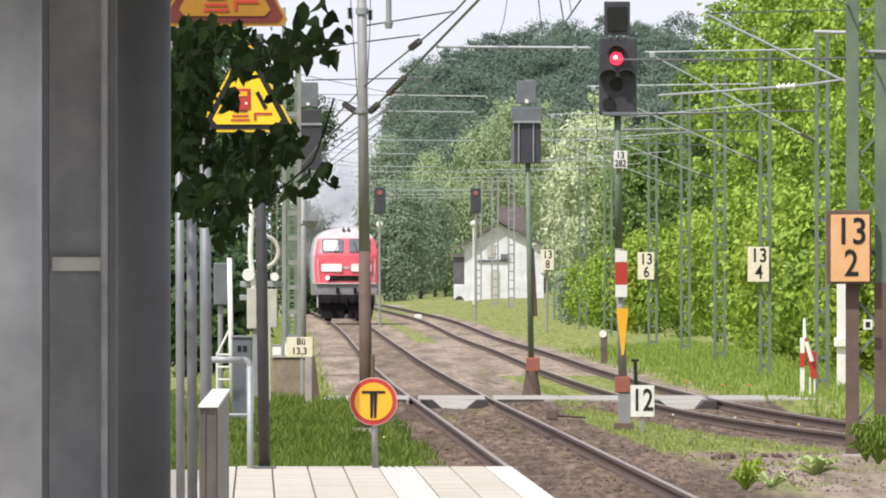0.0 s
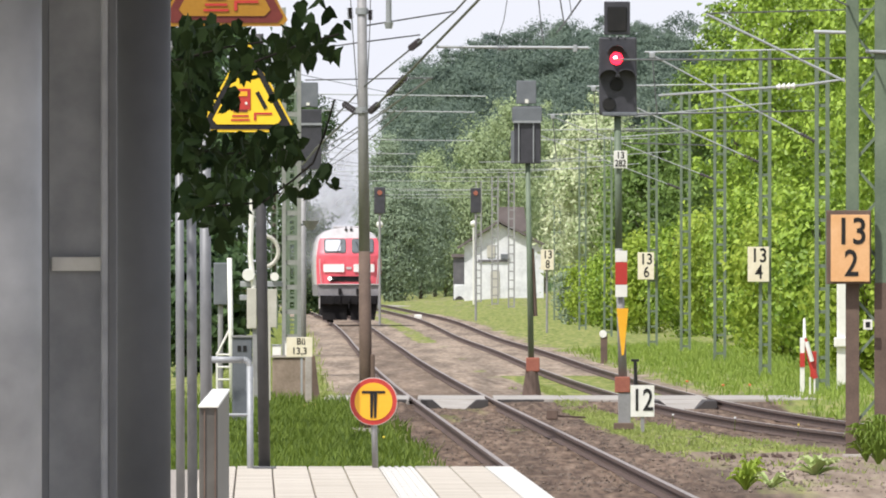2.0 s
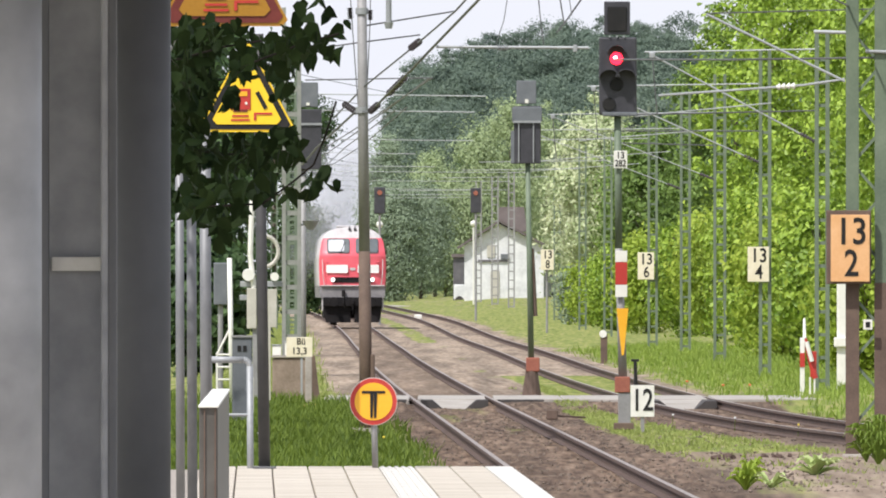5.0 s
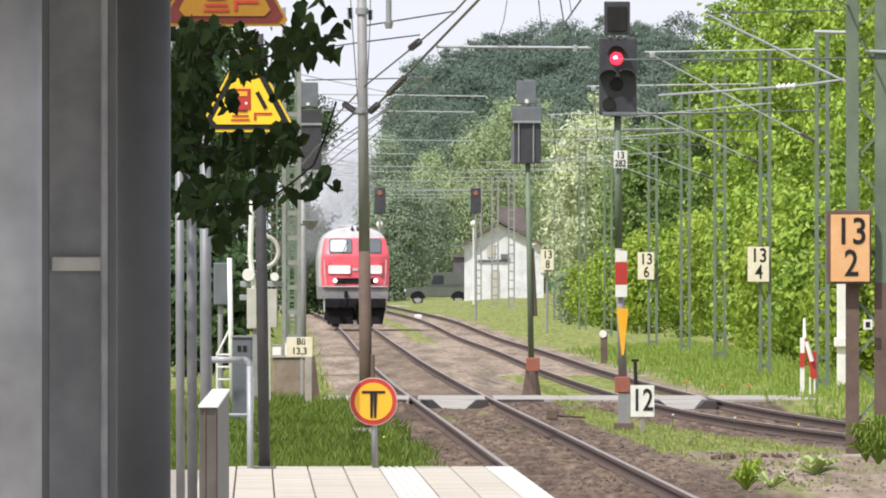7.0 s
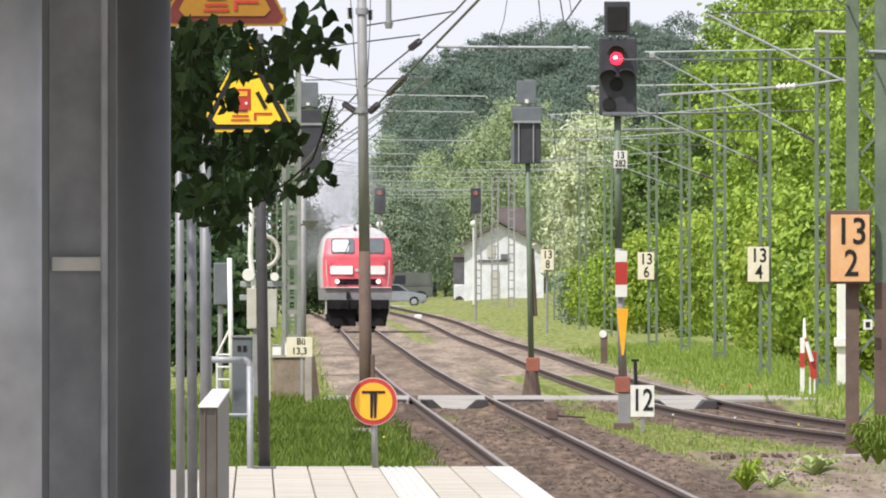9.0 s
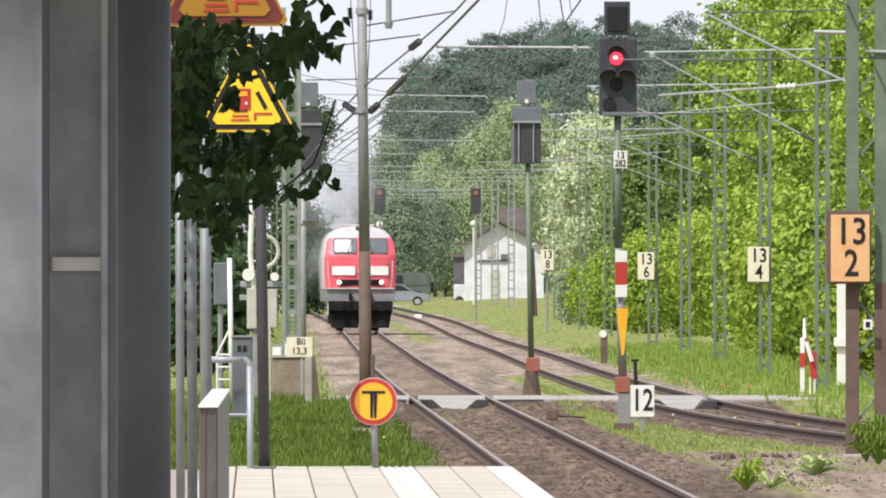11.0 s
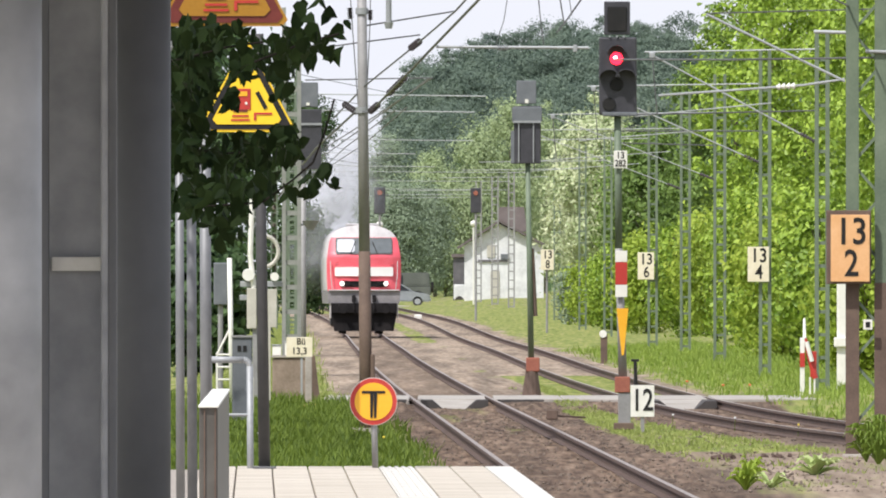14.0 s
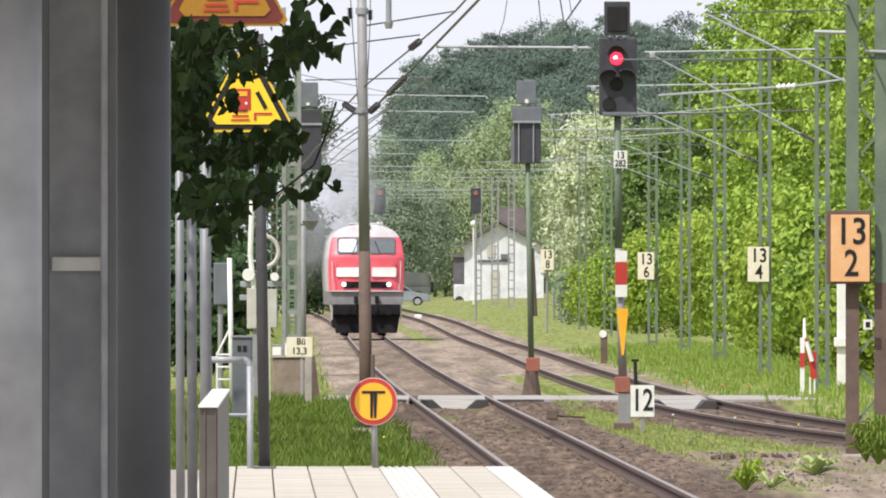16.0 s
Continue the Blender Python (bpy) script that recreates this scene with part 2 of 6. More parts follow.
def build_ground():
    ys = list(np.arange(-60, 180, 12.0)) + list(np.arange(180, 470, 0.6)) + list(np.arange(470, 1000, 2.5)) + list(np.arange(1000, 1600, 12.0)) + list(np.arange(1600, 5001, 170.0))
    base = np.array([-900, -300, -120, -60, -40, -25, -16, -12, -10, -8, -7] + list(np.arange(-6, 6.01, 0.3)) + [7, 8, 9, 10, 12, 14, 17, 22, 32, 50, 100, 300, 900], float)
    verts, faces, g, pl = [], [], [], []
    rng = np.random.RandomState(3)
    for y in ys:
        cx = track_1(min(y, 1300)) + 2.0
        for b in base:
            x = cx + b
            z = ground_z(x, y)
            if 180 < y < 1000 and abs(b) < 7:
                z += (0.035 if y < 420 else 0.02) * noise.noise(Vector((x * 1.3, y * 0.4, 0))) + (rng.normal(0, 0.006) if y < 400 else 0)
            verts.append((x, y, z))
            g.append(grassiness(x, y))
            pl.append(paleness(x, y))
    w = len(base)
    for j in range(len(ys) - 1):
        for i in range(w - 1):
            a = j * w + i
            faces.append((a, a + 1, a + w + 1, a + w))
    me = bpy.data.meshes.new("ground")
    me.from_pydata(verts, [], faces)
    me.attributes.new("grass", "FLOAT", "POINT").data.foreach_set("value", g)
    me.attributes.new("pale", "FLOAT", "POINT").data.foreach_set("value", pl)
    me.materials.append(ground_mat())
    tagged(new("ground", me), "gravelly earth with short grass round the tracks", "ground", kind="structure")


build_ground()


# ---- rails and sleepers ----
def sweep(line, profile, ys, zoff=0.0, xoff=0.0):
    verts, faces, mi = [], [], []
    n = len(profile)
    for y in ys:
        for px, pz in profile:
            verts.append((line(y) + xoff + px, y, rise(y) + zoff + pz))
    for j in range(len(ys) - 1):
        for i in range(n):
            a, b = j * n + i, j * n + (i + 1) % n
            faces.append((a, b, b + n, a + n))
            mi.append(1 if profile[i][1] >= -0.001 and profile[(i + 1) % n][1] >= -0.001 else 0)
    return verts, faces, mi


RAIL_PROFILE = [(-0.033, 0.0), (0.033, 0.0), (0.036, -0.04), (0.01, -0.055), (0.01, -0.125), (0.07, -0.15), (0.07, -0.165), (-0.07, -0.165), (-0.07, -0.15), (-0.01, -0.125), (-0.01, -0.055), (-0.036, -0.04)]


def build_track(line, y0, y1, label):
    tr = thing("railway_track", label, "railway track", kind="structure")
    for side in (-0.75, 0.75):
        ys = list(np.arange(y0, 700, 3.0)) + list(np.arange(700, y1, 12.0))
        v, f, mi = sweep(line, RAIL_PROFILE, ys, 0.0, side)
        me = bpy.data.meshes.new("rail")
        me.from_pydata(v, [], f)
        me.materials.append(RAIL_SIDE), me.materials.append(RAIL_TOP)
        me.polygons.foreach_set("material_index", mi)
        ob = new("rail", me)
        ob.parent = tr
    return tr


main_track = build_track(track_1, 40.0, 1700.0, "brown rusty rails with worn heads on stone ballast")
side_track = build_track(track_2, 250.0, 1700.0, "rusty rails curving away over gravel and grass")

# ---- platform ----
PLAT_Z = 0.63
plat_edge = lambda y: 2.205 - 0.0085 * y
PAVE = mat("pale concrete paving", (0.41, 0.36, 0.285), (0.54, 0.485, 0.40), 0.85, 0.0, 3, 40, 0.002, each=0.5)
PAVE_WHITE = mat("white edge paving", (0.54, 0.515, 0.465), (0.64, 0.615, 0.56), 0.8, 0.0, 3, 40, 0.002)
JOINT = mat("dark paving joint", (0.26, 0.225, 0.19), (0.36, 0.32, 0.27), 0.95, 0.0, 4, 40)


def build_platform():
    bm = B()
    v = []
    for y in (-60.0, 189.6):
        for x, z in ((plat_edge(y) - 12, -0.3), (plat_edge(y) - 12, PLAT_Z - 0.03), (plat_edge(y) - 0.02, PLAT_Z - 0.03), (plat_edge(y) - 0.02, -0.3)):
            v.append(bm.verts.new((x, y, z)))
    for i in range(4):
        bm.faces.new((v[i], v[(i + 1) % 4], v[4 + (i + 1) % 4], v[4 + i]))
    bm.faces.new(v[:4]), bm.faces.new(v[4:])
    p = solo("platform", bm, JOINT, "long station platform of pale concrete slabs, ending in grass", "platform", "structure")
    return p


platform = build_platform()

# crossing, paving rows near the platform's end
ROAD = mat("pale worn crossing paving", (0.27, 0.245, 0.21), (0.44, 0.405, 0.36), 0.9, 0, 1.5, 25, 0.003)
road = thing("crossing_road", "pale level crossing path over both tracks", "road", (0, 0, 0), kind="structure")


def crossing_slab(x0, x1, y0, y1, z, name="crossing_panel", m=None):
    part(name, box(B(), ((x0 + x1) / 2, (y0 + y1) / 2, z - 0.09), (x1 - x0, y1 - y0, 0.18), 0.02), m or ROAD, road)


c1, c2 = track_1(420), track_2(420)
for a, b in ((-2.284, c1 - 0.80), (c1 - 0.66, c1 + 0.66), (c1 + 0.80, c2 - 0.80), (c2 - 0.66, c2 + 0.66), (c2 + 0.80, 7.300)):
    n = max(1, round((b - a) / 1.3))
    for i in range(n):
        crossing_slab(a + (b - a) * i / n, a + (b - a) * (i + 1) / n - 0.015, 417.5, 431.0, -0.012)
RUBBER = mat("black rubber edge block", (0.03, 0.028, 0.026), (0.075, 0.065, 0.06), 0.8, 0, 3, 20)
for c, y in ((track_1(415), 415.0), (track_2(412), 412.0)):
    b2 = B()
    top = [(-0.46, 417.6 - y, -0.02), (0.46, 417.6 - y, -0.02), (0.18, 0, -0.24), (-0.18, 0, -0.24)]
    v = [b2.verts.new(p) for p in top] + [b2.verts.new((p[0], p[1], -0.3)) for p in top]
    b2.faces.new(v[:4])
    for i in range(4):
        b2.faces.new((v[i], v[4 + i], v[4 + (i + 1) % 4], v[(i + 1) % 4]))
    q = part("deflector", b2, ROAD, road, "sloping deflector plate")
    q.location = (c, y, 0)
    for s in (-1, 1):
        b2 = B()
        prism(b2, [(s * 0.64, -0.02), (s * 0.42, -0.02), (s * 0.2, -0.20), (s * 0.64, -0.16)], 0.0, 417.4 - y)
        q = part("edge_block", b2, RUBBER, road, "black rubber edge block")
        q.location = (c, y, 0)
b2 = B()
prism(b2, [(0.86, -0.02), (1.75, -0.02), (1.7, -0.14), (0.9, -0.18)], 0, 1.5)
part("edge_block", b2, RUBBER, road).location = (c1, 415.8, 0)
b2 = B()
prism(b2, [(-0.86, -0.02), (-1.25, -0.02), (-1.2, -0.14), (-0.9, -0.18)], 0, 1.5)
part("edge_block", b2, RUBBER, road).location = (c1, 415.8, 0)

# paving slabs, row by row; a grooved strip and a white edge strip
SL, SW = 0.9, 0.306
slab = mesh_of(box(B(), (0, 0, -0.02), (SW - 0.012, SL - 0.012, 0.04), 0.006), "slab", PAVE)
slab_w = mesh_of(box(B(), (0, 0, -0.02), (0.228, SL - 0.012, 0.04), 0.006), "edge_slab", PAVE_WHITE)
b2 = B()
box(b2, (0, 0, -0.023), (SW - 0.012, SL - 0.012, 0.034))
for i in range(5):
    box(b2, (-0.118 + i * 0.059, 0, -0.002), (0.028, SL - 0.02, 0.008))
slab_g = mesh_of(b2, "grooved_slab", PAVE_WHITE)
for r in range(31):
    y = 189.55 - SL * (r + 0.5)
    for c in range(9):
        if c == 0:
            o, x = new("edge_slab", slab_w), plat_edge(y) - 0.115
        else:
            o, x = new("grooved_slab" if c == 3 else "slab", slab_g if c == 3 else slab), plat_edge(y) - 0.235 - SW * (c - 0.5)
        o.matrix_basis = pose(x, y, PLAT_Z + 0.0015 * math.sin(r * 2.1 + c * 3.7), 0, 0, 0.487)
        o.parent = platform
b2 = B()
v = [b2.verts.new(p) for p in ((plat_edge(-60) - 11.9, -60, PLAT_Z - 0.002), (plat_edge(-60), -60, PLAT_Z - 0.002), (plat_edge(161.6), 161.6, PLAT_Z - 0.002), (plat_edge(161.6) - 11.9, 161.6, PLAT_Z - 0.002))]
b2.faces.new(v)
part("paving", b2, PAVE, platform)

# ---- plants ----
LEAF_BRIGHT = mat("sunlit broad leaves", (0.09, 0.175, 0.016), (0.46, 0.61, 0.09), 0.45, 0, 0.5, 8, island=0.6, through_light=0.30, spec=0.3)
LEAF_MID = mat("mid green leaves", (0.09, 0.16, 0.035), (0.25, 0.36, 0.09), 0.6, 0, 0.4, 6, island=0.5, through_light=0.3, spec=0.3)
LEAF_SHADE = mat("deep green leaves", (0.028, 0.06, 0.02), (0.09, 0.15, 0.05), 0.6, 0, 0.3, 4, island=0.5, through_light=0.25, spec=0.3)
# dulled, paled base colour stands in for haze over distance
LEAF_DULL_HAZED = mat("green leaves dulled for haze", (0.18, 0.235, 0.16), (0.37, 0.45, 0.30), 0.6, 0, 0.3, 4, island=0.25, through_light=0.3, spec=0.3)
LEAF_BLOSSOM = mat("leaves with cream blossom", (0.24, 0.34, 0.12), (0.76, 0.78, 0.53), 0.6, 0, 0.8, 8, island=0.6, through_light=0.3, spec=0.3)
# paler base colour with distance haze painted in
LEAF_HAZY = mat("green leaves paled for haze", (0.22, 0.29, 0.15), (0.48, 0.56, 0.30), 0.6, 0, 0.4, 4, island=0.3, through_light=0.3, spec=0.3)
LEAF_YELLOW = mat("yellow green leaves", (0.18, 0.28, 0.025), (0.52, 0.62, 0.10), 0.6, 0, 0.5, 6, island=0.5, through_light=0.42, spec=0.3)
# near black base colour stands in for the crown's shade on these leaves
LEAF_DARKENED = mat("green leaves darkened for shade", (0.004, 0.010, 0.003), (0.022, 0.036, 0.010), 0.6, 0, 1.5, 12, island=0.5, through_light=0.3, spec=0.06)
# bluish tint painted in for haze over the far wood
LEAF_WOOD_HAZED = mat("far wood leaves tinted blue for haze", (0.075, 0.112, 0.098), (0.23, 0.295, 0.21), 0.7, 0, 0.30, 0.9, island=0.10, through_light=0.3, spec=0.3)
BARK = mat("grey brown bark", (0.07, 0.055, 0.04), (0.17, 0.14, 0.11), 0.9, 0, 4, 30, 0.01)


def leaf_mesh(name, centres, size, material, rng, droop=0.3, out=None, W=0.27, small=False):
    """Folded pointed leaves, one at each centre, facing the way "out" gives; small: unfolded ones for far crowns."""
    n = len(centres)
    c = np.asarray(centres, float)
    axis = rng.normal(size=(n, 3))
    axis[:, 2] -= droop
    axis /= np.linalg.norm(axis, axis=1)[:, None]
    side = np.cross(axis, rng.normal(size=(n, 3)))
    side /= np.linalg.norm(side, axis=1)[:, None]
    up = np.cross(axis, side)
    if out is not None:
        up = np.asarray(out) + rng.normal(size=(n, 3)) * 0.45
        up /= np.linalg.norm(up, axis=1)[:, None]
        side = np.cross(up, axis)
        side /= np.linalg.norm(side, axis=1)[:, None] + 1e-9
        axis = np.cross(side, up)
    s = (size * rng.uniform(0.6, 1.25, n))[:, None]
    v = np.empty((n, 6, 3))
    v[:, 0] = c - axis * s * 0.5
    v[:, 1] = c - axis * s * 0.28 + side * s * W + up * s * 0.08
    v[:, 2] = c + axis * s * 0.12 + side * s * W * 0.85 + up * s * 0.08
    v[:, 3] = c + axis * s * 0.58 - up * s * 0.05
    v[:, 4] = c + axis * s * 0.12 - side * s * W * 0.85 + up * s * 0.08
    v[:, 5] = c - axis * s * 0.28 - side * s * W + up * s * 0.08
    if small:
        v = v[:, [0, 1, 3, 5]]
        f = (np.arange(n)[:, None] * 4 + [0, 1, 2, 3]).reshape(-1, 4)
    else:
        b = np.arange(n)[:, None] * 6
        f = np.stack([b + [0, 1, 2, 3], b + [0, 3, 4, 5]], 1).reshape(-1, 4)
    me = bpy.data.meshes.new(name)
    me.vertices.add(v.shape[0] * v.shape[1])
    me.vertices.foreach_set("co", v.ravel())
    me.loops.add(len(f) * 4)
    me.loops.foreach_set("vertex_index", f.ravel().astype(np.int32))
    me.polygons.add(len(f))
    me.polygons.foreach_set("loop_start", np.arange(len(f), dtype=np.int32) * 4)
    me.update(calc_edges=True)
    me.validate()
    me.materials.append(material)
    return me


def crown_points(rng, rx, ry, z0, z1, clumps, per, clump_r, hollow=0.55):
    """Leaf places, and the way each leaf faces, in uneven clumps on and under the skin of a crown about the origin."""
    out, ways = [], []
    zc, rz = (z0 + z1) / 2, (z1 - z0) / 2
    for _ in range(clumps):
        d = rng.normal(size=3)
        d /= np.linalg.norm(d)
        lump = 1 + 0.28 * noise.noise(Vector(d * 2.3) + Vector((rx * 3.1, rz * 1.7, ry)))
        r = rng.uniform(hollow, 1.0) ** 0.6 * lump
        cc = np.array([d[0] * rx * r, d[1] * ry * r, zc + d[2] * rz * r])
        q = rng.normal(size=(per, 3)) * clump_r * rng.uniform(0.6, 1.3) * np.array([1, 1, 0.7])
        out.append(cc + q)
        outward = q / (np.linalg.norm(q, axis=1)[:, None] + 1e-9) + d * 0.7 + np.array([0, 0, 0.25])
        ways.append(outward / (np.linalg.norm(outward, axis=1)[:, None] + 1e-9))
    return np.concatenate(out), np.concatenate(ways)


def limbs(bm, h, r, z1, spread, rng, count=7):
    tube(bm, (0, 0, -0.3), (rng.uniform(-.1, .1), 0, h * 0.45), r, r * 0.72, 9)
    tube(bm, (0, 0, h * 0.44), (rng.uniform(-.3, .3), rng.uniform(-.3, .3), z1 * 0.85), r * 0.72, r * 0.12, 8)
    for i in range(count):
        a = i * 2.4 + rng.uniform(0, 1)
        z = h * rng.uniform(0.25, 0.7)
        k = spread * rng.uniform(0.5, 0.85)
        p = Vector((math.cos(a) * k * 0.5, math.sin(a) * k * 0.5, z + 0.9))
        e = Vector((math.cos(a) * k, math.sin(a) * k, z + k * 0.9))
        tube(bm, (0, 0, z), p, r * 0.36, r * 0.22, 6)
        tube(bm, p, e, r * 0.22, r * 0.06, 6)
    return bm


def tree(name, label, at, rx, z0, z1, leaf, material, seed, clumps=220, per=42, clump_r=0.5, ry=None, trunk=0.16, category="tree", group="", small=False, hollow=0.55):
    rng = np.random.RandomState(seed)
    t = thing(name, label, category, (at[0], at[1], ground_z(at[0], at[1]) if len(at) < 3 else at[2]), group=group)
    part("trunk", limbs(B(), z1, trunk, z1, rx * 0.8, rng), BARK, t, smooth=True)
    pts, ways = crown_points(rng, rx, ry or rx, z0, z1, clumps, per, clump_r, hollow)
    pts[:, 2] = np.maximum(pts[:, 2], 0.05)
    c = new("crown", leaf_mesh("crown", pts, leaf, material, rng, out=ways, small=small))
    c.parent = t
    return t


HEDGE = "bright green trees beside the railway"
L1 = "dense bright green broadleaf tree leafed down to the grass"
for i, (y, x, r, z0, z1, mt) in enumerate([
        (415, 10.6, 2.2, 0.2, 10.5, LEAF_BRIGHT), (455, 11.6, 2.5, 0.2, 12, LEAF_BRIGHT), (500, 11.3, 2.5, 0.1, 12.5, LEAF_BRIGHT), (560, 12.0, 2.7, 0.1, 13, LEAF_BRIGHT),
        (620, 12.2, 2.9, 0.1, 12.5, LEAF_BRIGHT), (680, 11.7, 2.9, 0.1, 13.2, LEAF_BRIGHT), (745, 11.2, 2.9, 0.1, 13.8, LEAF_BRIGHT), (820, 10.9, 2.8, 0.1, 12.6, LEAF_MID)]):
    tree("broadleaf_tree", L1, (x, y), r, z0, z1, 0.19, mt, 20 + i, clumps=280, per=60, clump_r=0.25, ry=r * 0.8, group=HEDGE, hollow=0.3)
for i, (y, x, r, z1) in enumerate([(480, 9.3, 1.2, 3.4), (540, 9.4, 1.3, 4.6), (600, 9.3, 1.4, 4.0), (660, 9.3, 1.4, 5.0), (720, 9.0, 1.4, 4.4), (790, 8.7, 1.4, 4.5), (850, 7.9, 1.3, 4.0), (900, 7.4, 1.4, 3.6), (960, 6.8, 1.3, 3.0)]):
    tree("roadside_bush", "bright green leafy bush at the foot of the trees", (x, y), r, 0.0, z1, 0.17, LEAF_BRIGHT if i % 2 else LEAF_YELLOW, 60 + i, clumps=120, per=52, clump_r=0.27, trunk=0.05, category="bush", group="bushes beside the railway")
for i, (y, x, r, z1) in enumerate([(1000, 7.1, 1.9, 9.6), (1060, 6.9, 1.8, 8.8), (1100, 7.8, 2.2, 10.4), (930, 8.6, 1.9, 8.4)]):
    tree("blossoming_tree", "pale green tree covered with cream blossom", (x, y), r, 0.8, z1, 0.22, LEAF_BLOSSOM if i < 3 else LEAF_MID, 80 + i, clumps=220, per=70, clump_r=0.38, small=True, group="blossoming trees")
tree("dark_bush", "dark green bush beside the blossoming trees", (5.7, 985), 0.55, 0.0, 2.6, 0.16, LEAF_DULL_HAZED, 91, clumps=60, per=36, clump_r=0.18, trunk=0.05, category="bush")
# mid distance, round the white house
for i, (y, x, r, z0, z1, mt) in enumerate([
        (1570, -3.4, 2.2, 0.2, 9.0, LEAF_DULL_HAZED), (1590, -1.6, 2.0, 0.2, 8.4, LEAF_DULL_HAZED), (1600, 0.2, 2.0, 0.1, 8.2, LEAF_HAZY), (1620, -0.6, 2.4, 0.5, 10.2, LEAF_HAZY), (1660, 2.8, 2.2, 1.0, 12.5, LEAF_HAZY),
        (1680, 5.2, 2.6, 1.5, 15.0, LEAF_HAZY), (1700, 8.0, 2.6, 1.5, 14.2, LEAF_HAZY), (1600, 2.2, 1.1, 1.0, 7.5, LEAF_HAZY), (1640, -4.3, 1.9, 0.4, 12.0, LEAF_DULL_HAZED)]):
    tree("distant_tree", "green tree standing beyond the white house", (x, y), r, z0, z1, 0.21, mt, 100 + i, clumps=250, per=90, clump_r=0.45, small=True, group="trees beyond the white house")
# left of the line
# the last three stand mostly out of view, added to shade the meadow
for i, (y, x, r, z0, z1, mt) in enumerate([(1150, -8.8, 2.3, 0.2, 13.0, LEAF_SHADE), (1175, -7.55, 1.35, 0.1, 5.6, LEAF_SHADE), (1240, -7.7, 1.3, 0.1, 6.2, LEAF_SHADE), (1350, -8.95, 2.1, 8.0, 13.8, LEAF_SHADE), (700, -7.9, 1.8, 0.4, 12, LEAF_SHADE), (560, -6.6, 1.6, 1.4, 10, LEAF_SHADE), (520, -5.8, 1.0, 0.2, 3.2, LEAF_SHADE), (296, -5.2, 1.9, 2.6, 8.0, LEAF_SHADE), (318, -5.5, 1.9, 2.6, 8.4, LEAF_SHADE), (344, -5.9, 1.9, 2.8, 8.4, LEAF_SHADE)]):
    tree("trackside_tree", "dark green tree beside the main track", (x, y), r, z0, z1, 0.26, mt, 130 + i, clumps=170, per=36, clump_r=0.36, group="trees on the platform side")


# a wooded hill: its skyline as bearing (metres across at 2100 m) and height
skyline = along([(-9.0, 5.0), (-5.6, 12.5), (-4.3, 20.6), (-3.1, 23.6), (-1.2, 24.9), (1.0, 25.4), (6.3, 25.9), (11.7, 27.1), (15.0, 27.6), (20.0, 27.4), (25.0, 27.9), (45.0, 26.5)])
HILL_ROWS = 7


def hill_top(x, row):
    """Height of the tree tops in one row of the hill, front to back."""
    f = row / (HILL_ROWS - 1)
    k = (1850 + 250 * f) / 2100
    return (2.23 + (skyline(x / k) - 2.23) * k) - (1 - f) * 7.0


def far_wood():
    rng = np.random.RandomState(9)
    pts, ways, verts, faces = [], [], [], []
    xs = list(np.arange(-9.0, 30.1, 1.5)) + [40.0, 60.0]
    for row in range(HILL_ROWS):
        y = 1850 + 250 * row / (HILL_ROWS - 1)
        for x in xs:
            verts.append((x, y + 8, max(1.0, hill_top(min(x, 45), row) - 3.4)))
        x = -7.5 + rng.uniform(0, 1)
        while x < 23:
            top = hill_top(x, row) + rng.uniform(-1.3, 0.35)
            r = rng.uniform(1.1, 2.1)
            if top > 4.5:
                p, q = crown_points(rng, r, r, top - r * rng.uniform(2.2, 3.0), top, 52, 46, 0.22 * r, 0.75)
                p[:, 0] += x
                p[:, 1] += y + rng.uniform(-12, 12)
                pts.append(p)
                ways.append(q)
            x += r * rng.uniform(0.75, 1.15)
    w = len(xs)
    for x in xs:
        verts.append((x, 2400.0, 0.5))
    for j in range(HILL_ROWS):
        for i in range(w - 1):
            k = j * w + i
            faces.append((k, k + 1, k + w + 1, k + w))
    base = len(verts)
    verts += [(x, 1835.0, 0.4) for x in xs]
    faces += [(base + i, base + i + 1, i + 1, i) for i in range(w - 1)]
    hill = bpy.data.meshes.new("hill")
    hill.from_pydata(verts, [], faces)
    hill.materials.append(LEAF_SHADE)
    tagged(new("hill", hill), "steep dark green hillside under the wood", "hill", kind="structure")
    me = leaf_mesh("wood", np.concatenate(pts), 0.25, LEAF_WOOD_HAZED, rng, out=np.concatenate(ways), small=True)
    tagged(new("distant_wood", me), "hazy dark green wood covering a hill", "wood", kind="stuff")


far_wood()

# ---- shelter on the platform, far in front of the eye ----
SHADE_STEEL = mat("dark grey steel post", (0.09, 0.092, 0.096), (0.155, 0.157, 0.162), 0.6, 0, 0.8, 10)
# base colour darkened so that the canopy posts look shaded
POST_STEEL_SHADED = mat("pale grey steel darkened for shade", (0.13, 0.132, 0.135), (0.26, 0.262, 0.265), 0.5, 0.2, 1.0, 8)
LIGHT_STEEL = mat("light grey painted column", (0.20, 0.205, 0.215), (0.60, 0.605, 0.62), 0.45, 0, 2.6, 5)
PANEL_GREY = mat("grey wall panel", (0.22, 0.225, 0.235), (0.46, 0.465, 0.47), 0.5, 0, 4.0, 14)


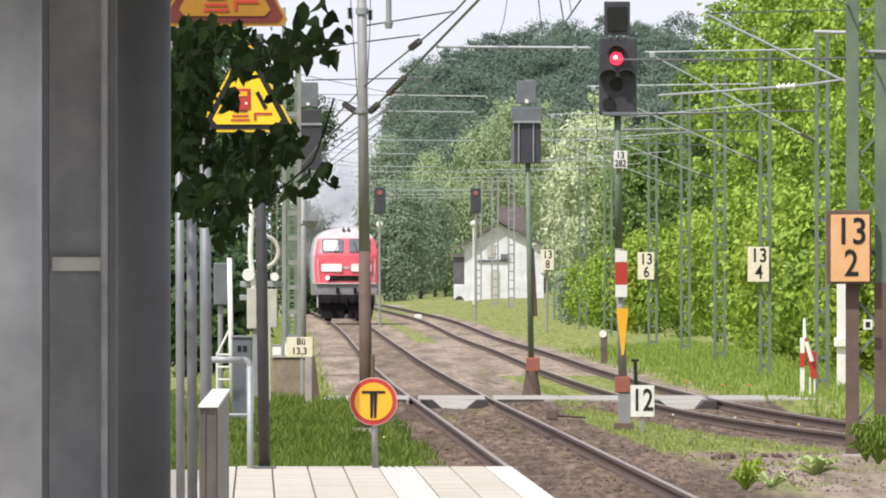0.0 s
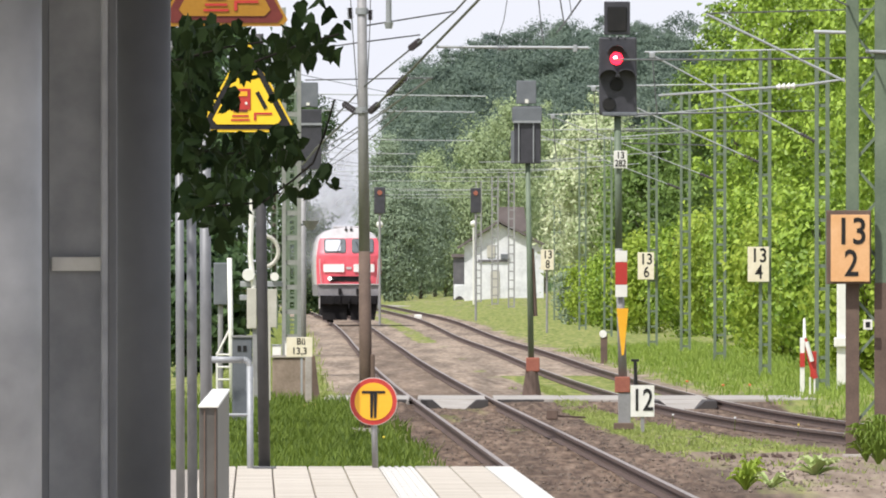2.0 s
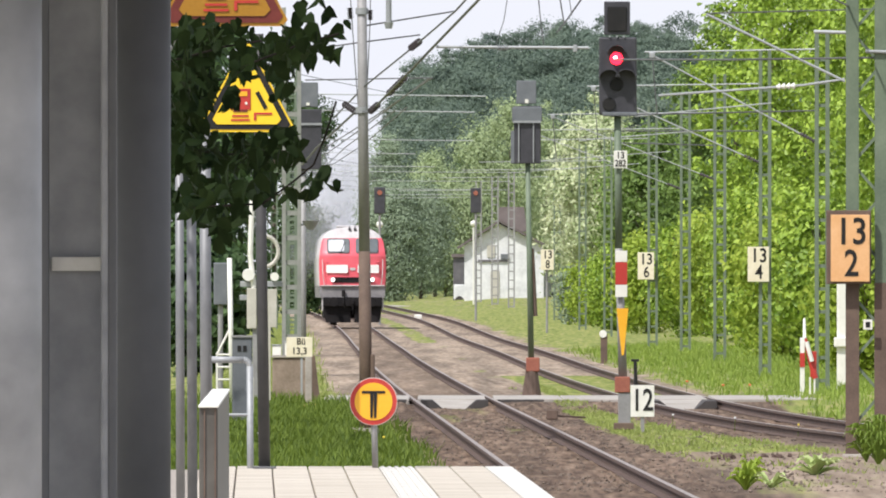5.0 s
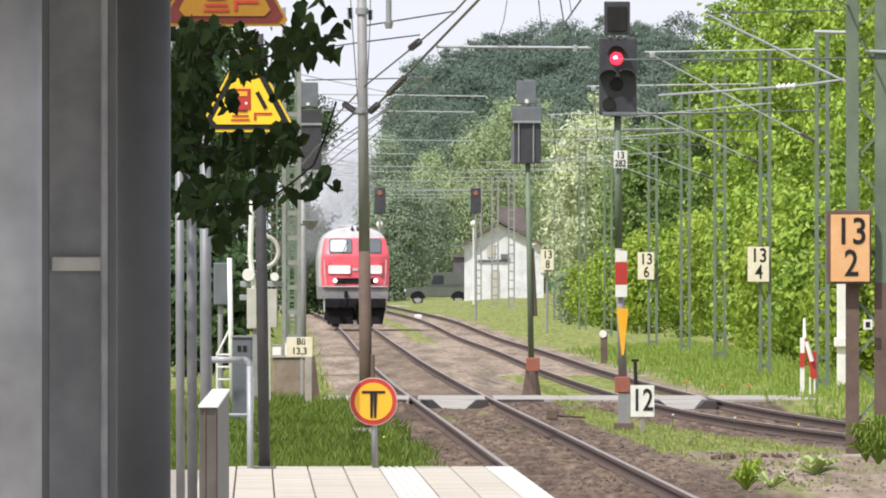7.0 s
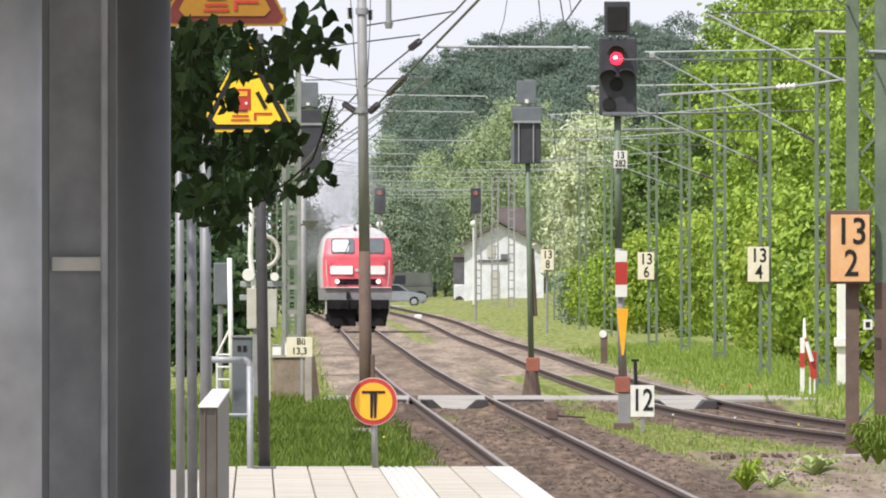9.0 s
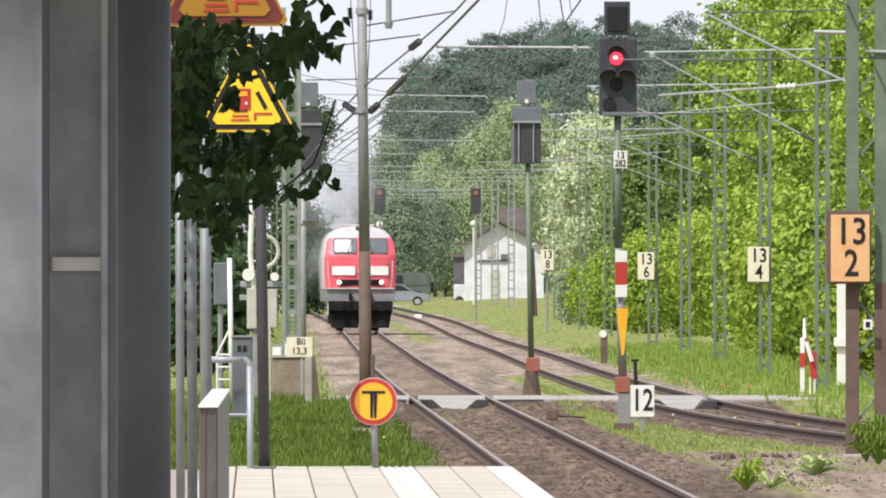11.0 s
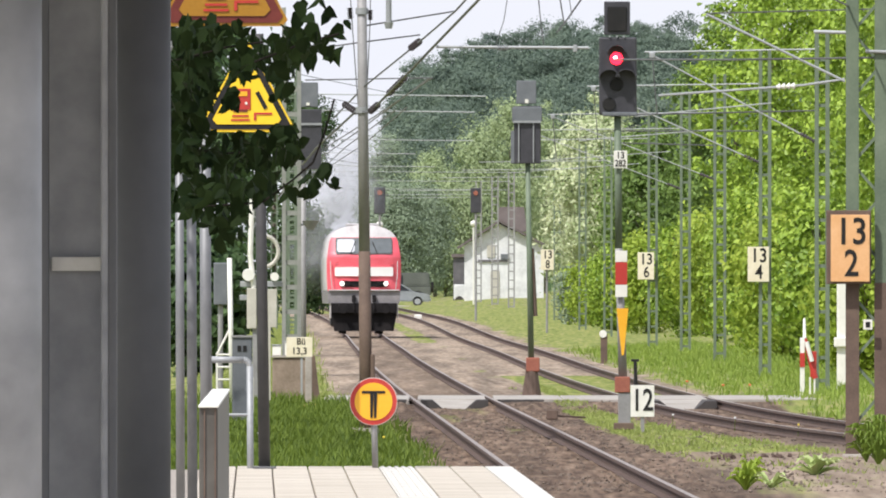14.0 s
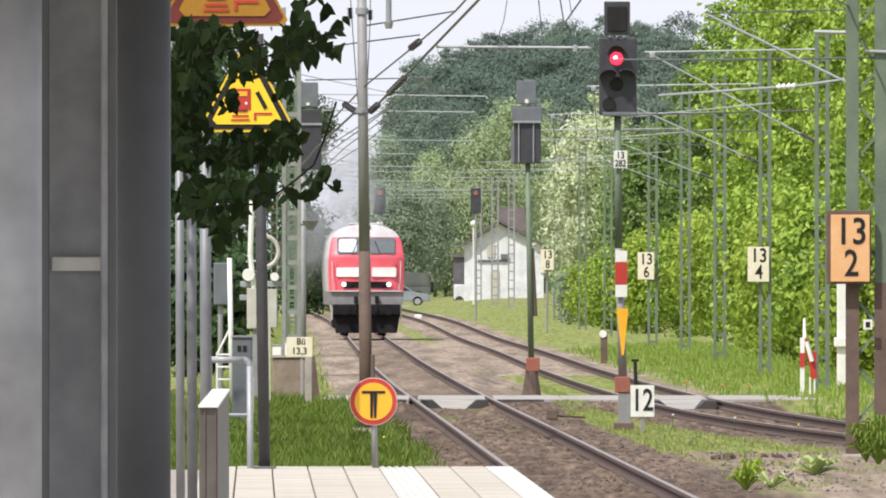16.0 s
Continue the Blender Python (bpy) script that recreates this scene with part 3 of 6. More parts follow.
def build_shelter():
    t = thing("platform_shelter", "grey steel platform shelter with posts and panels", "shelter", (0, 0, PLAT_Z))
    part("column", tube(B(), (-1.200, 60, 0), (-1.200, 60, 2.9), 0.102, sides=40), LIGHT_STEEL, t, smooth=True)
    part("column", tube(B(), (-0.850, 62, 0), (-0.850, 62, 2.9), 0.080, sides=40), SHADE_STEEL, t, smooth=True)
    for x0, x1, m in ((-1.119, -1.094, SHADE_STEEL), (-0.950, -0.928, PANEL_GREY), (-0.931, -0.906, SHADE_STEEL)):
        part("edge_profile", box(B(), ((x0 + x1) / 2, 60.9, 1.45), (x1 - x0, 0.10, 2.9), 0.008), m, t)
    bm = B()
    box(bm, ((-1.138 + -0.918) / 2, 61.0, 1.4), (0.220, 0.04, 2.8), 0.005)
    part("panel", bm, PANEL_GREY, t)
    bm = B()
    box(bm, ((-1.094 + -0.921) / 2, 60.95, 2.278 - PLAT_Z), (0.160, 0.02, 0.039), 0.003)
    part("label_strip", bm, SIGNWHITE, t, "white strip")
    # unseen roof added to keep sun off the columns and panel
    bm = B()
    box(bm, (-2.4, 60.6, 2.95), (5.0, 5.6, 0.12), 0.02)
    part("roof", bm, SHADE_STEEL, t, "unseen flat roof added for shade")
    return t


build_shelter()

for x0, x1, y in ((-1.630, -1.575, 134.0), (-1.608, -1.544, 138.0), (-1.581, -1.504, 143.0)):
    q = thing("canopy_post", "pale grey round steel canopy post on the platform", "post", ((x0 + x1) / 2, y, PLAT_Z), group="canopy posts")
    part("shaft", tube(B(), (0.0, 0, 0), (-0.010, 0, 2.6), (x1 - x0) / 2, (x1 - x0) / 2 * 0.92, 20), POST_STEEL_SHADED, q, smooth=True)
    part("foot_plate", box(B(), (0, 0, 0.01), (0.12, 0.12, 0.02), 0.004), GALV, q)
CLAD = mat("brushed metal cladding", (0.075, 0.068, 0.058), (0.15, 0.138, 0.12), 0.5, 0.3, 1.5, 12)
pw = thing("stair_parapet", "long low parapet clad in metal with a pale coping", "parapet", (-1.070, 100, PLAT_Z), 0.36)
H1 = 1.653 - PLAT_Z
part("cladding", box(B(), (0, 7.5, H1 / 2), (0.085, 15.0, H1), 0.006), CLAD, pw)
part("coping", box(B(), (0, 7.5, H1 + 0.006), (0.093, 15.04, 0.012), 0.003), SIGNWHITE, pw, "pale metal coping")
for x in (-1.088, -1.039):
    part("joint", box(B(), (x - -1.070, -0.004, H1 / 2), (0.006, 0.008, H1 - 0.01)), POLE_BROWN, pw)
hr = thing("tube_railing", "bent galvanised tube railing at the platform's end", "railing", (-1.643, 187.5, 0.0))
part("upright", tube(B(), (0, 0, 0.1), (-0.01, 0, 1.507), 0.028, sides=12), GALV, hr, smooth=True)
b2 = B()
pts = [(-0.01 - 0.05 * (1 - math.cos(radians(a))), 0, 1.507 + 0.05 * math.sin(radians(a))) for a in range(0, 91, 15)]
path_tube(b2, pts + [(-0.36, 0, 1.560)], 0.028, 12)
part("top_rail", b2, GALV, hr, smooth=True)
part("mid_rail", tube(B(), (-0.36, 0, 1.088), (-0.01, 0, 1.088), 0.012), GALV, hr)
part("upright", tube(B(), (-0.36, 0, 0.1), (-0.36, 0, 1.560), 0.028, sides=12), GALV, hr, smooth=True)

# ---- locomotive ----
# red washed out in the base colour to suggest haze
LOCO_RED = mat("traffic red paint paled for haze", (0.66, 0.075, 0.10), (0.78, 0.15, 0.19), 0.35, 0, 1.2, 20)
LOCO_PALE = mat("pale grey paint", (0.36, 0.335, 0.335), (0.62, 0.59, 0.585), 0.7, 0, 2.2, 16)
LOCO_WHITE = mat("white panel paint", (0.80, 0.78, 0.76), (0.86, 0.84, 0.82), 0.4, 0, 2, 20)
LOCO_GREY = mat("dusty dark grey frame", (0.07, 0.066, 0.07), (0.15, 0.142, 0.142), 0.7, 0, 2, 20)
LOCO_FRAME = mat("dusty grey frame paint", (0.15, 0.14, 0.145), (0.30, 0.28, 0.28), 0.8, 0, 1.6, 14)
LOCO_BLACK = mat("black running gear", (0.007, 0.007, 0.008), (0.025, 0.022, 0.022), 0.9, 0, 2, 20, spec=0.15)
GLASS_DARK = mat("tinted cab glass", (0.10, 0.11, 0.115), (0.17, 0.185, 0.19), 0.1, 0, 1, 5)
PANE_PALE = mat("pale cab pane", (0.40, 0.41, 0.44), (0.60, 0.61, 0.64), 0.6, 0, 2, 10)
LENS = mat("lit headlamp", (0.9, 0.9, 0.85), None, 0.2, emit=(1.0, 0.95, 0.88, 1.2))


def loco_front(x, z):
    """How far back the nose lies at a height, for a place across it."""
    rake = 0.0 if z < 3.2 else (z - 3.2) * 0.75
    return rake + 0.22 * abs(x / 1.5) ** 4 + 0.08 * abs(x / 1.5) ** 2


def loco_half(z):
    t = along([(1.0, 1.40), (1.75, 1.49), (2.6, 1.53), (3.1, 1.52), (3.5, 1.46), (3.9, 1.37), (4.1, 1.24), (4.25, 1.06), (4.38, 0.78), (4.46, 0.42), (4.50, 0.0)])
    return t(z)


def build_loco():
    t = thing("diesel_locomotive", "red diesel locomotive with pale roof and two lit headlamps", "locomotive")
    zs = [1.78, 2.0, 2.3, 2.6, 2.9, 3.1, 3.2, 3.4, 3.6, 3.8, 3.97, 4.06, 4.15, 4.23, 4.31, 4.38, 4.43, 4.47, 4.50]
    us = [-1, -0.97, -0.9, -0.7, -0.5, -0.25, 0, 0.25, 0.5, 0.7, 0.9, 0.97, 1]
    bm = B()
    rows = []
    for z in zs:
        w = max(0.02, loco_half(z))
        r = [bm.verts.new((-w, 16.3, z))] + [bm.verts.new((u * w, loco_front(u * w, z), z)) for u in us] + [bm.verts.new((w, 16.3, z))]
        rows.append(r)
    for j in range(len(zs) - 1):
        for i in range(len(us) + 1):
            f = bm.faces.new((rows[j][i], rows[j][i + 1], rows[j + 1][i + 1], rows[j + 1][i]))
            f.smooth = True
            # roof and body sides share the pale grey
            f.material_index = 1 if (zs[j] >= 3.96 or i in (0, len(us))) else 0
    bm.faces.new([r[0] for r in rows] + [r[-1] for r in rows[::-1]])
    part("body", bm, (LOCO_RED, LOCO_PALE), t)
    bm = B()
    prism(bm, [(-1.46, 1.25), (1.46, 1.25), (1.50, 1.77), (-1.50, 1.77)], 0.05, 16.2)
    part("frame", bm, LOCO_FRAME, t)
    bm = B()
    box(bm, (0, 0.02, 1.80), (2.9, 0.16, 0.05), 0.01)
    part("edge_strip", bm, LOCO_PALE, t)

    def plate(name, x0, x1, z0, z1, out, m, thick=0.03, r=0.05, label=""):
        b2 = B()
        n = 5
        pts = []
        for cx, cz, a0 in ((x1 - r, z1 - r, 0), (x0 + r, z1 - r, 90), (x0 + r, z0 + r, 180), (x1 - r, z0 + r, 270)):
            for q in range(4):
                a = radians(a0 + q * 30)
                pts.append((cx + r * math.cos(a), cz + r * math.sin(a)))
        f = [b2.verts.new((x, loco_front(x, z) - out, z)) for x, z in pts]
        k = [b2.verts.new((x, loco_front(x, z) - out + thick + 0.05, z)) for x, z in pts]
        b2.faces.new(f)
        for i in range(len(f)):
            b2.faces.new((f[i], f[(i + 1) % len(f)], k[(i + 1) % len(f)], k[i]))
        return part(name, b2, m, t, label)
    for s in (-1, 1):
        a, b = sorted((s * 0.16, s * 1.15))
        plate("window_frame", a - 0.025, b + 0.025, 3.275, 3.955, 0.05, LOCO_GREY, r=0.1)
        plate("windscreen", a, b, 3.33, 3.92, 0.07, GLASS_DARK, r=0.08)
    # pale plate over most of the left windscreen
    plate("pale_pane", -1.10, -0.38, 3.36, 3.90, 0.085, PANE_PALE, r=0.10, label="pale pane on the left windscreen")
    plate("marker_panel", -1.20, -0.22, 2.38, 2.75, 0.085, LOCO_WHITE, label="white painted panel")
    plate("marker_panel", 0.22, 1.20, 2.38, 2.75, 0.085, LOCO_WHITE, label="white painted panel")
    plate("waist_strip", -1.2, 1.2, 2.86, 2.95, 0.05, LOCO_RED, r=0.03)
    plate("lamp_band", -0.98, 0.98, 1.93, 2.18, 0.085, LOCO_BLACK, r=0.1)
    plate("number_plate", -0.12, 0.12, 2.50, 2.62, 0.035, LOCO_PALE, r=0.02)
    for s in (-1, 1):
        for x, m, nm in ((0.90, LENS, "headlamp"), (0.64, LOCO_BLACK, "tail_lamp")):
            b2 = B()
            tube(b2, (s * x, 0.02, 2.07), (s * x, -0.12, 2.07), 0.10, 0.09, 16)
            part(nm, b2, m, t)
        b2 = B()
        tube(b2, (s * 0.875, -0.55, 1.06), (s * 0.875, 0.06, 1.06), 0.09, 0.13, 12)
        tube(b2, (s * 0.875, -0.62, 1.06), (s * 0.875, -0.55, 1.06), 0.21, 0.22, 20)
        part("buffer", b2, LOCO_BLACK, t)
        b2 = B()
        prism(b2, [(s * 0.08, 0.12), (s * 1.22, 0.12), (s * 1.36, 0.90), (s * 0.10, 0.90)], 0.12, 0.30)
        part("plough", b2, LOCO_BLACK, t)
        b2 = B()
        box(b2, (s * 1.38, 0.35, 1.1), (0.06, 0.5, 0.9), 0.01)
        part("step", b2, LOCO_PALE, t)
        b2 = B()
        path_tube(b2, [(s * 1.3, 0.0, 1.85), (s * 1.36, -0.05, 2.3), (s * 1.38, 0.1, 3.0)], 0.02)
        part("grab_rail", b2, LOCO_PALE, t)
        b2 = B()
        box(b2, (s * 0.42, -0.05, 1.45), (0.16, 0.12, 0.3), 0.03)
        path_tube(b2, [(s * 0.4, -0.1, 1.4), (s * 0.42, -0.2, 1.0), (s * 0.36, -0.12, 0.8)], 0.03)
        part("brake_hose", b2, LOCO_BLACK, t)
    bm = B()
    box(bm, (0, 0.0, 1.06), (2.7, 0.2, 0.42), 0.03)
    part("buffer_beam", bm, LOCO_BLACK, t)
    bm = B()
    box(bm, (0, -0.15, 1.05), (0.14, 0.35, 0.2), 0.03)
    path_tube(bm, [(0, -0.25, 1.0), (0, -0.3, 0.7), (0.02, -0.2, 0.55)], 0.035)
    part("coupling", bm, LOCO_BLACK, t)
    for y in (2.4, 5.0, 11.2, 13.8):
        bm = B()
        for s in (-1, 1):
            tube(bm, (s * 0.69, y, 0.5), (s * 0.82, y, 0.5), 0.5, 0.5, 24)
        tube(bm, (-0.7, y, 0.5), (0.7, y, 0.5), 0.09)
        part("wheelset", bm, LOCO_BLACK, t)
    for y in (3.7, 12.5):
        bm = B()
        for s in (-1, 1):
            box(bm, (s * 1.1, y, 0.62), (0.12, 4.0, 0.4), 0.03)
        box(bm, (0, y, 0.75), (2.2, 0.6, 0.3), 0.03)
        part("bogie_frame", bm, LOCO_BLACK, t)
    bm = B()
    box(bm, (0, 8.2, 0.75), (2.5, 3.6, 0.9), 0.1)
    part("fuel_tank", bm, LOCO_BLACK, t)
    for y in (3.2, 6.4):
        bm = B()
        box(bm, (0.0, y, 4.50), (1.3, 1.6, 0.10), 0.04)
        part("exhaust_silencer", bm, LOCO_PALE, t)
    bm = B()
    for s in (-1, 1):
        tube(bm, (s * 0.12, 0.75, 4.36), (s * 0.12, 1.15, 4.50), 0.07, 0.04, 10)
    part("horn", bm, LOCO_GREY, t)
    for s in (-1, 1):
        bm = B()
        path_tube(bm, [(s * 0.55, loco_front(0.55, 3.3) - 0.08, 3.3), (s * 0.35, loco_front(0.35, 3.8) - 0.08, 3.8)], 0.018)
        part("wiper", bm, BLACK, t)
    return t


loco = build_loco()


def loco_at(s):
    """How far down the line the locomotive's front stands after s seconds; it gathers speed."""
    return 1053.2 - 10.45 * s - 0.03 * s * s

# ---- overhead line masts ----
def brace_mesh(length, r=0.02, m=None):
    bm = B()
    box(bm, (0, 0, 0), (length, 0.03, r * 2))
    return mesh_of(bm, "brace", m or MAST_GREEN)


def lattice_mast(name, label, x, y, h, w, step, foot=0.0, zig=True, leg=0.055, group="lattice masts", mt=None, z=None, rung_r=0.022):
    base = rise(y) - 0.15 if z is None else z
    t = thing(name, label, "mast", (x, y, base), group=group)
    for s in (-1, 1):
        bm = B()
        box(bm, (s * (w / 2 - leg / 2), 0, h / 2 + foot / 2), (leg, 0.10, h - foot), 0.004)
        part("leg", bm, mt or MAST_GREEN, t)
        if foot:
            bm = B()
            box(bm, (s * (w / 2 - leg / 2), -0.002, foot / 2), (leg + 0.008, 0.11, foot), 0.004)
            part("leg_foot", bm, POLE_BROWN, t, "brown weathered foot of the leg")
    n = int((h - 0.4) / step)
    rung = brace_mesh(w - 2 * leg, rung_r, mt)
    slant = brace_mesh(math.hypot(w - leg, step))
    for i in range(n):
        zz = 0.4 + i * step
        if zig:
            o = new("brace", slant)
            o.matrix_basis = pose(0, 0, zz + step / 2, 0, math.degrees(math.atan2(step, w - leg)) * (1 if i % 2 else -1), 0)
        else:
            o = new("brace", rung)
            o.matrix_basis = pose(0, 0, zz, 0, 0, 0)
        o.parent = t
    bm = B()
    box(bm, (0, 0, -0.2), (w + 0.1, 0.4, 0.45), 0.03)
    part("foundation", bm, CONCRETE, t, "concrete foundation block")
    return t


def insulator(bm, a, b, r=0.05, n=5):
    a, b = Vector(a), Vector(b)
    for i in range(n):
        p = a.lerp(b, (i + 0.5) / n)
        q = (b - a).normalized() * ((b - a).length / n * 0.28)
        tube(bm, p - q, p + q, r, r * 0.6, 10)
    return tube(bm, a, b, r * 0.45, sides=8)


def cantilever(mast, reach, z_top=7.05, z_low=5.2, z_arm=5.75, side=-1, r=0.022, plain=False):
    """Tubes that hold the contact wire, from a mast out over its track."""
    tip = (side * reach, 0, z_top - 0.12)
    low = (side * 0.15, 0, z_low)
    m = Vector(low).lerp(Vector(tip), 0.09)
    bm = B()
    part("top_tube", tube(bm, (side * 0.1, 0, z_top), (side * (reach + 0.15), 0, z_top - 0.06), r), TUBE, mast)
    if plain:
        part("stay_wire", tube(B(), (side * 0.1, 0, z_top + 0.5), (side * reach * 0.55, 0, z_top), 0.008), WIRE, mast)
        return
    bm = B()
    part("diagonal_tube", tube(bm, m, tip, r), TUBE, mast)
    bm = B()
    part("insulator", insulator(bm, low, m), PORCELAIN, mast, "brown ribbed insulator")
    bm = B()
    part("steady_arm", path_tube(bm, [(side * reach * 0.3, 0, z_arm + 0.22), (side * (reach - 0.1), 0, z_arm), (side * (reach + 0.35), 0, z_arm - 0.05)], r * 0.8), TUBE, mast)
    bm = B()
    part("hanger", tube(bm, (side * (reach - 0.1), 0, z_arm), tip, 0.012), WIRE, mast)
    bm = B()
    part("clamp", box(bm, tip, (0.12, 0.08, 0.12), 0.02), GALV, mast)


LBL = "grey green steel lattice mast carrying overhead line tubes"
for px, y, h, w in ((7.609, 440, 7.4, 0.30), (7.595, 517, 7.85, 0.30), (7.640, 605, 8.1, 0.36), (7.397, 669, 8.1, 0.34), (6.856, 717, 8.1, 0.34), (6.397, 850, 8.1, 0.36), (5.920, 930, 8.1, 0.36),
                    (5.414, 1040, 8.1, 0.36), (3.898, 1250, 8.1, 0.40), (3.154, 1330, 8.1, 0.45), (2.273, 1400, 8.1, 0.40)):
    q = lattice_mast("lattice_mast", LBL, px, y, h, w, 0.46 if y < 500 else 0.5, zig=False, leg=0.085, rung_r=0.035, mt=POLE if y > 1200 else None)
    cantilever(q, max(1.6, px - track_2(y)), r=0.017 if y < 560 else 0.013, plain=y > 700)
# the near mast with the orange kilometre plate
near = lattice_mast("lattice_mast", "wide grey green lattice mast with brown feet beside the curving track", 5.799, 300, 7.6, 0.572, 0.45, foot=2.215 + 0.15, leg=0.178)
bm = B()
part("diagonal_tube", tube(bm, (-0.3, 0, 4.975 + 0.15), (3.603 - 5.799, 0, 5.895 + 0.15), 0.018), TUBE, near)
bm = B()
part("steady_arm", path_tube(bm, [(-0.3, 0, 5.006 + 0.15), (4.918 - 5.799, 0, 4.921 + 0.15), (2.946 - 5.799, 0, 4.782 + 0.15)], 0.016), TUBE, near)
bm = B()
part("insulator", insulator(bm, (4.825 - 5.799, 0, 4.913 + 0.15), (4.562 - 5.799, 0, 4.898 + 0.15), 0.05, 4), SIGNWHITE, near, "pale ribbed insulator")
bm = B()
part("top_tube", tube(bm, (5.072 - 5.799, 0, 5.655 + 0.15), (-0.2, 0, 5.640 + 0.15), 0.025), TUBE, near)
for zz in (5.385,):
    bm = B()
    part("bracket", tube(bm, (-0.02, -0.08, zz + 0.15), (0.5, -0.08, zz + 0.13), 0.025), GALV, near)
# masts left of the main track, seen one behind the other
for y, right in ((539, 1.056), (590, 0.852), (712, 0.991), (784, -0.990), (880, -0.318), (946, 3.560), (1080, 3.368), (1212, 2.062)):
    x = track_1(y) - (2.95 if y < 900 else 3.4)
    q = lattice_mast("lattice_mast", LBL, x, y, 7.9, 0.34, 0.5, zig=False, leg=0.06)
    cantilever(q, right - x - 0.15, z_top=7.0, side=1, r=0.014 if y < 700 else 0.012, plain=True)
MAST_PALE = mat("pale weathered mast paint", (0.17, 0.175, 0.15), (0.31, 0.315, 0.28), 0.7, 0, 3, 25)
left_mast = lattice_mast("lattice_mast", "pale grey lattice mast on a concrete plinth beside the level crossing", -2.880, 417, 7.6, 0.365, 0.47, zig=False, leg=0.075, mt=MAST_PALE, rung_r=0.045)
bm = B()
part("lamp_arm", path_tube(bm, [(0.15, 0, 3.455), (0.42, 0, 3.520)], 0.02), GALV, left_mast)
bm = B()
part("lamp_head", tube(bm, (0.36, 0, 3.369), (0.36, 0, 3.541), 0.06, 0.17, 14), POLE, left_mast)

# round steel pole beside the platform's end
pole = thing("overhead_line_pole", "slender grey steel pole with a brown lower half beside the track", "pole", (-1.236, 345, -0.2))
bm = B()
tube(bm, (0.03, 0, 0.0), (0.0, 0, 2.9), 0.105, 0.092, 20)
part("lower_shaft", bm, POLE_BROWN, pole, smooth=True)
bm = B()
tube(bm, (0.0, 0, 2.88), (-0.05, 0, 7.6), 0.088, 0.072, 20)
part("shaft", bm, POLE, pole, smooth=True)
bm = B()
box(bm, (0.13, -0.02, 0.878 + 0.2), (0.07, 0.12, 0.4), 0.02)
part("junction_box", bm, POLE_BROWN, pole)
for zz in (4.924 + 0.2, 6.480 + 0.2):
    part("collar", tube(B(), (-0.04, 0, zz - 0.05), (-0.04, 0, zz + 0.05), 0.10, 0.10, 20), GALV, pole)
bm = B()
tube(bm, (0, 0, -0.1), (0, 0, 0.12), 0.26, 0.22, 16)
part("foundation", bm, CONCRETE, pole)


# ---- wires ----
def wire(pts, r=0.012, label="taut overhead line wire", name="overhead_wire", bulbs=(), m=None):
    t = thing(name, label, "wire")
    part("strand", path_tube(B(), pts, r), m or WIRE, t)
    for a, b in bulbs:
        part("insulator", insulator(B(), a, b, 0.055, 6), PORCELAIN, t, "dark ribbed insulator")
    return t


wire([(0.817, 262, 5.998), (-0.094, 305, 5.532), (-1.144, 344, 4.881), (-1.391, 346, 4.896), (-2.309, 400, 4.663), (-2.760, 430, 4.513)], 0.019, "thick anchored overhead wire with dark insulators",
     bulbs=[((-0.568, 324, 5.236), (-0.844, 334, 5.071)), ((-1.016, 340, 4.964), (-1.144, 344, 4.890)), ((-1.373, 346, 4.905), (-1.624, 358, 5.127))])
wire([(0.668, 270, 6.127), (0.170, 300, 5.926), (-0.386, 326, 5.759), (-1.236, 345, 5.298), (-1.950, 390, 5.125)], 0.014, bulbs=[((-0.352, 325, 5.782), (-0.490, 328, 5.713))])
wire([(-0.186, 380, 5.756), (-1.520, 440, 5.439), (-3.016, 560, 5.636)], 0.014)
wire([(-0.260, 420, 6.127), (-1.781, 480, 5.570), (-3.753, 650, 5.798)], 0.014)
wire([(-1.018, 470, 5.900), (-2.780, 620, 6.001), (-4.412, 800, 6.312)], 0.014)
wire([(-0.709, 430, 5.643), (-1.899, 530, 5.549), (-4.041, 700, 5.622)], 0.012)
wire([(-1.236, 345, 6.249), (0.196, 346, 6.493)], 0.012)
wire([(-2.347, 345, 5.840), (-1.280, 345, 5.991), (-0.366, 346, 6.118)], 0.011)
wire([(-3.390, 539, 7.175), (-0.278, 539, 7.231)], 0.016)
wire([(-1.476, 345, 7.014), (-1.440, 345, 6.436), (-1.334, 345, 4.969)], 0.008, bulbs=[((-1.467, 345, 6.534), (-1.458, 345, 6.356))])
wire([(-1.138, 345, 7.014), (-1.147, 345, 6.302), (-1.209, 345, 4.969)], 0.008, bulbs=[((-1.147, 345, 6.498), (-1.147, 345, 6.338))])
wire([(2.660, 352, 5.790), (3.990, 300, 5.261), (6.062, 300, 5.292)], 0.014)
wire([(3.890, 440, 5.575), (7.553, 440, 5.655)], 0.016)
wire([(4.211, 517, 5.774), (7.568, 517, 5.774)], 0.016)
wire([(4.771, 605, 6.050), (7.578, 605, 5.972)], 0.016)
wire([(3.603, 300, 5.895), (6.000, 300, 5.957)], 0.010)
wire([(4.597, 260, 5.594), (5.536, 300, 6.003)], 0.014)
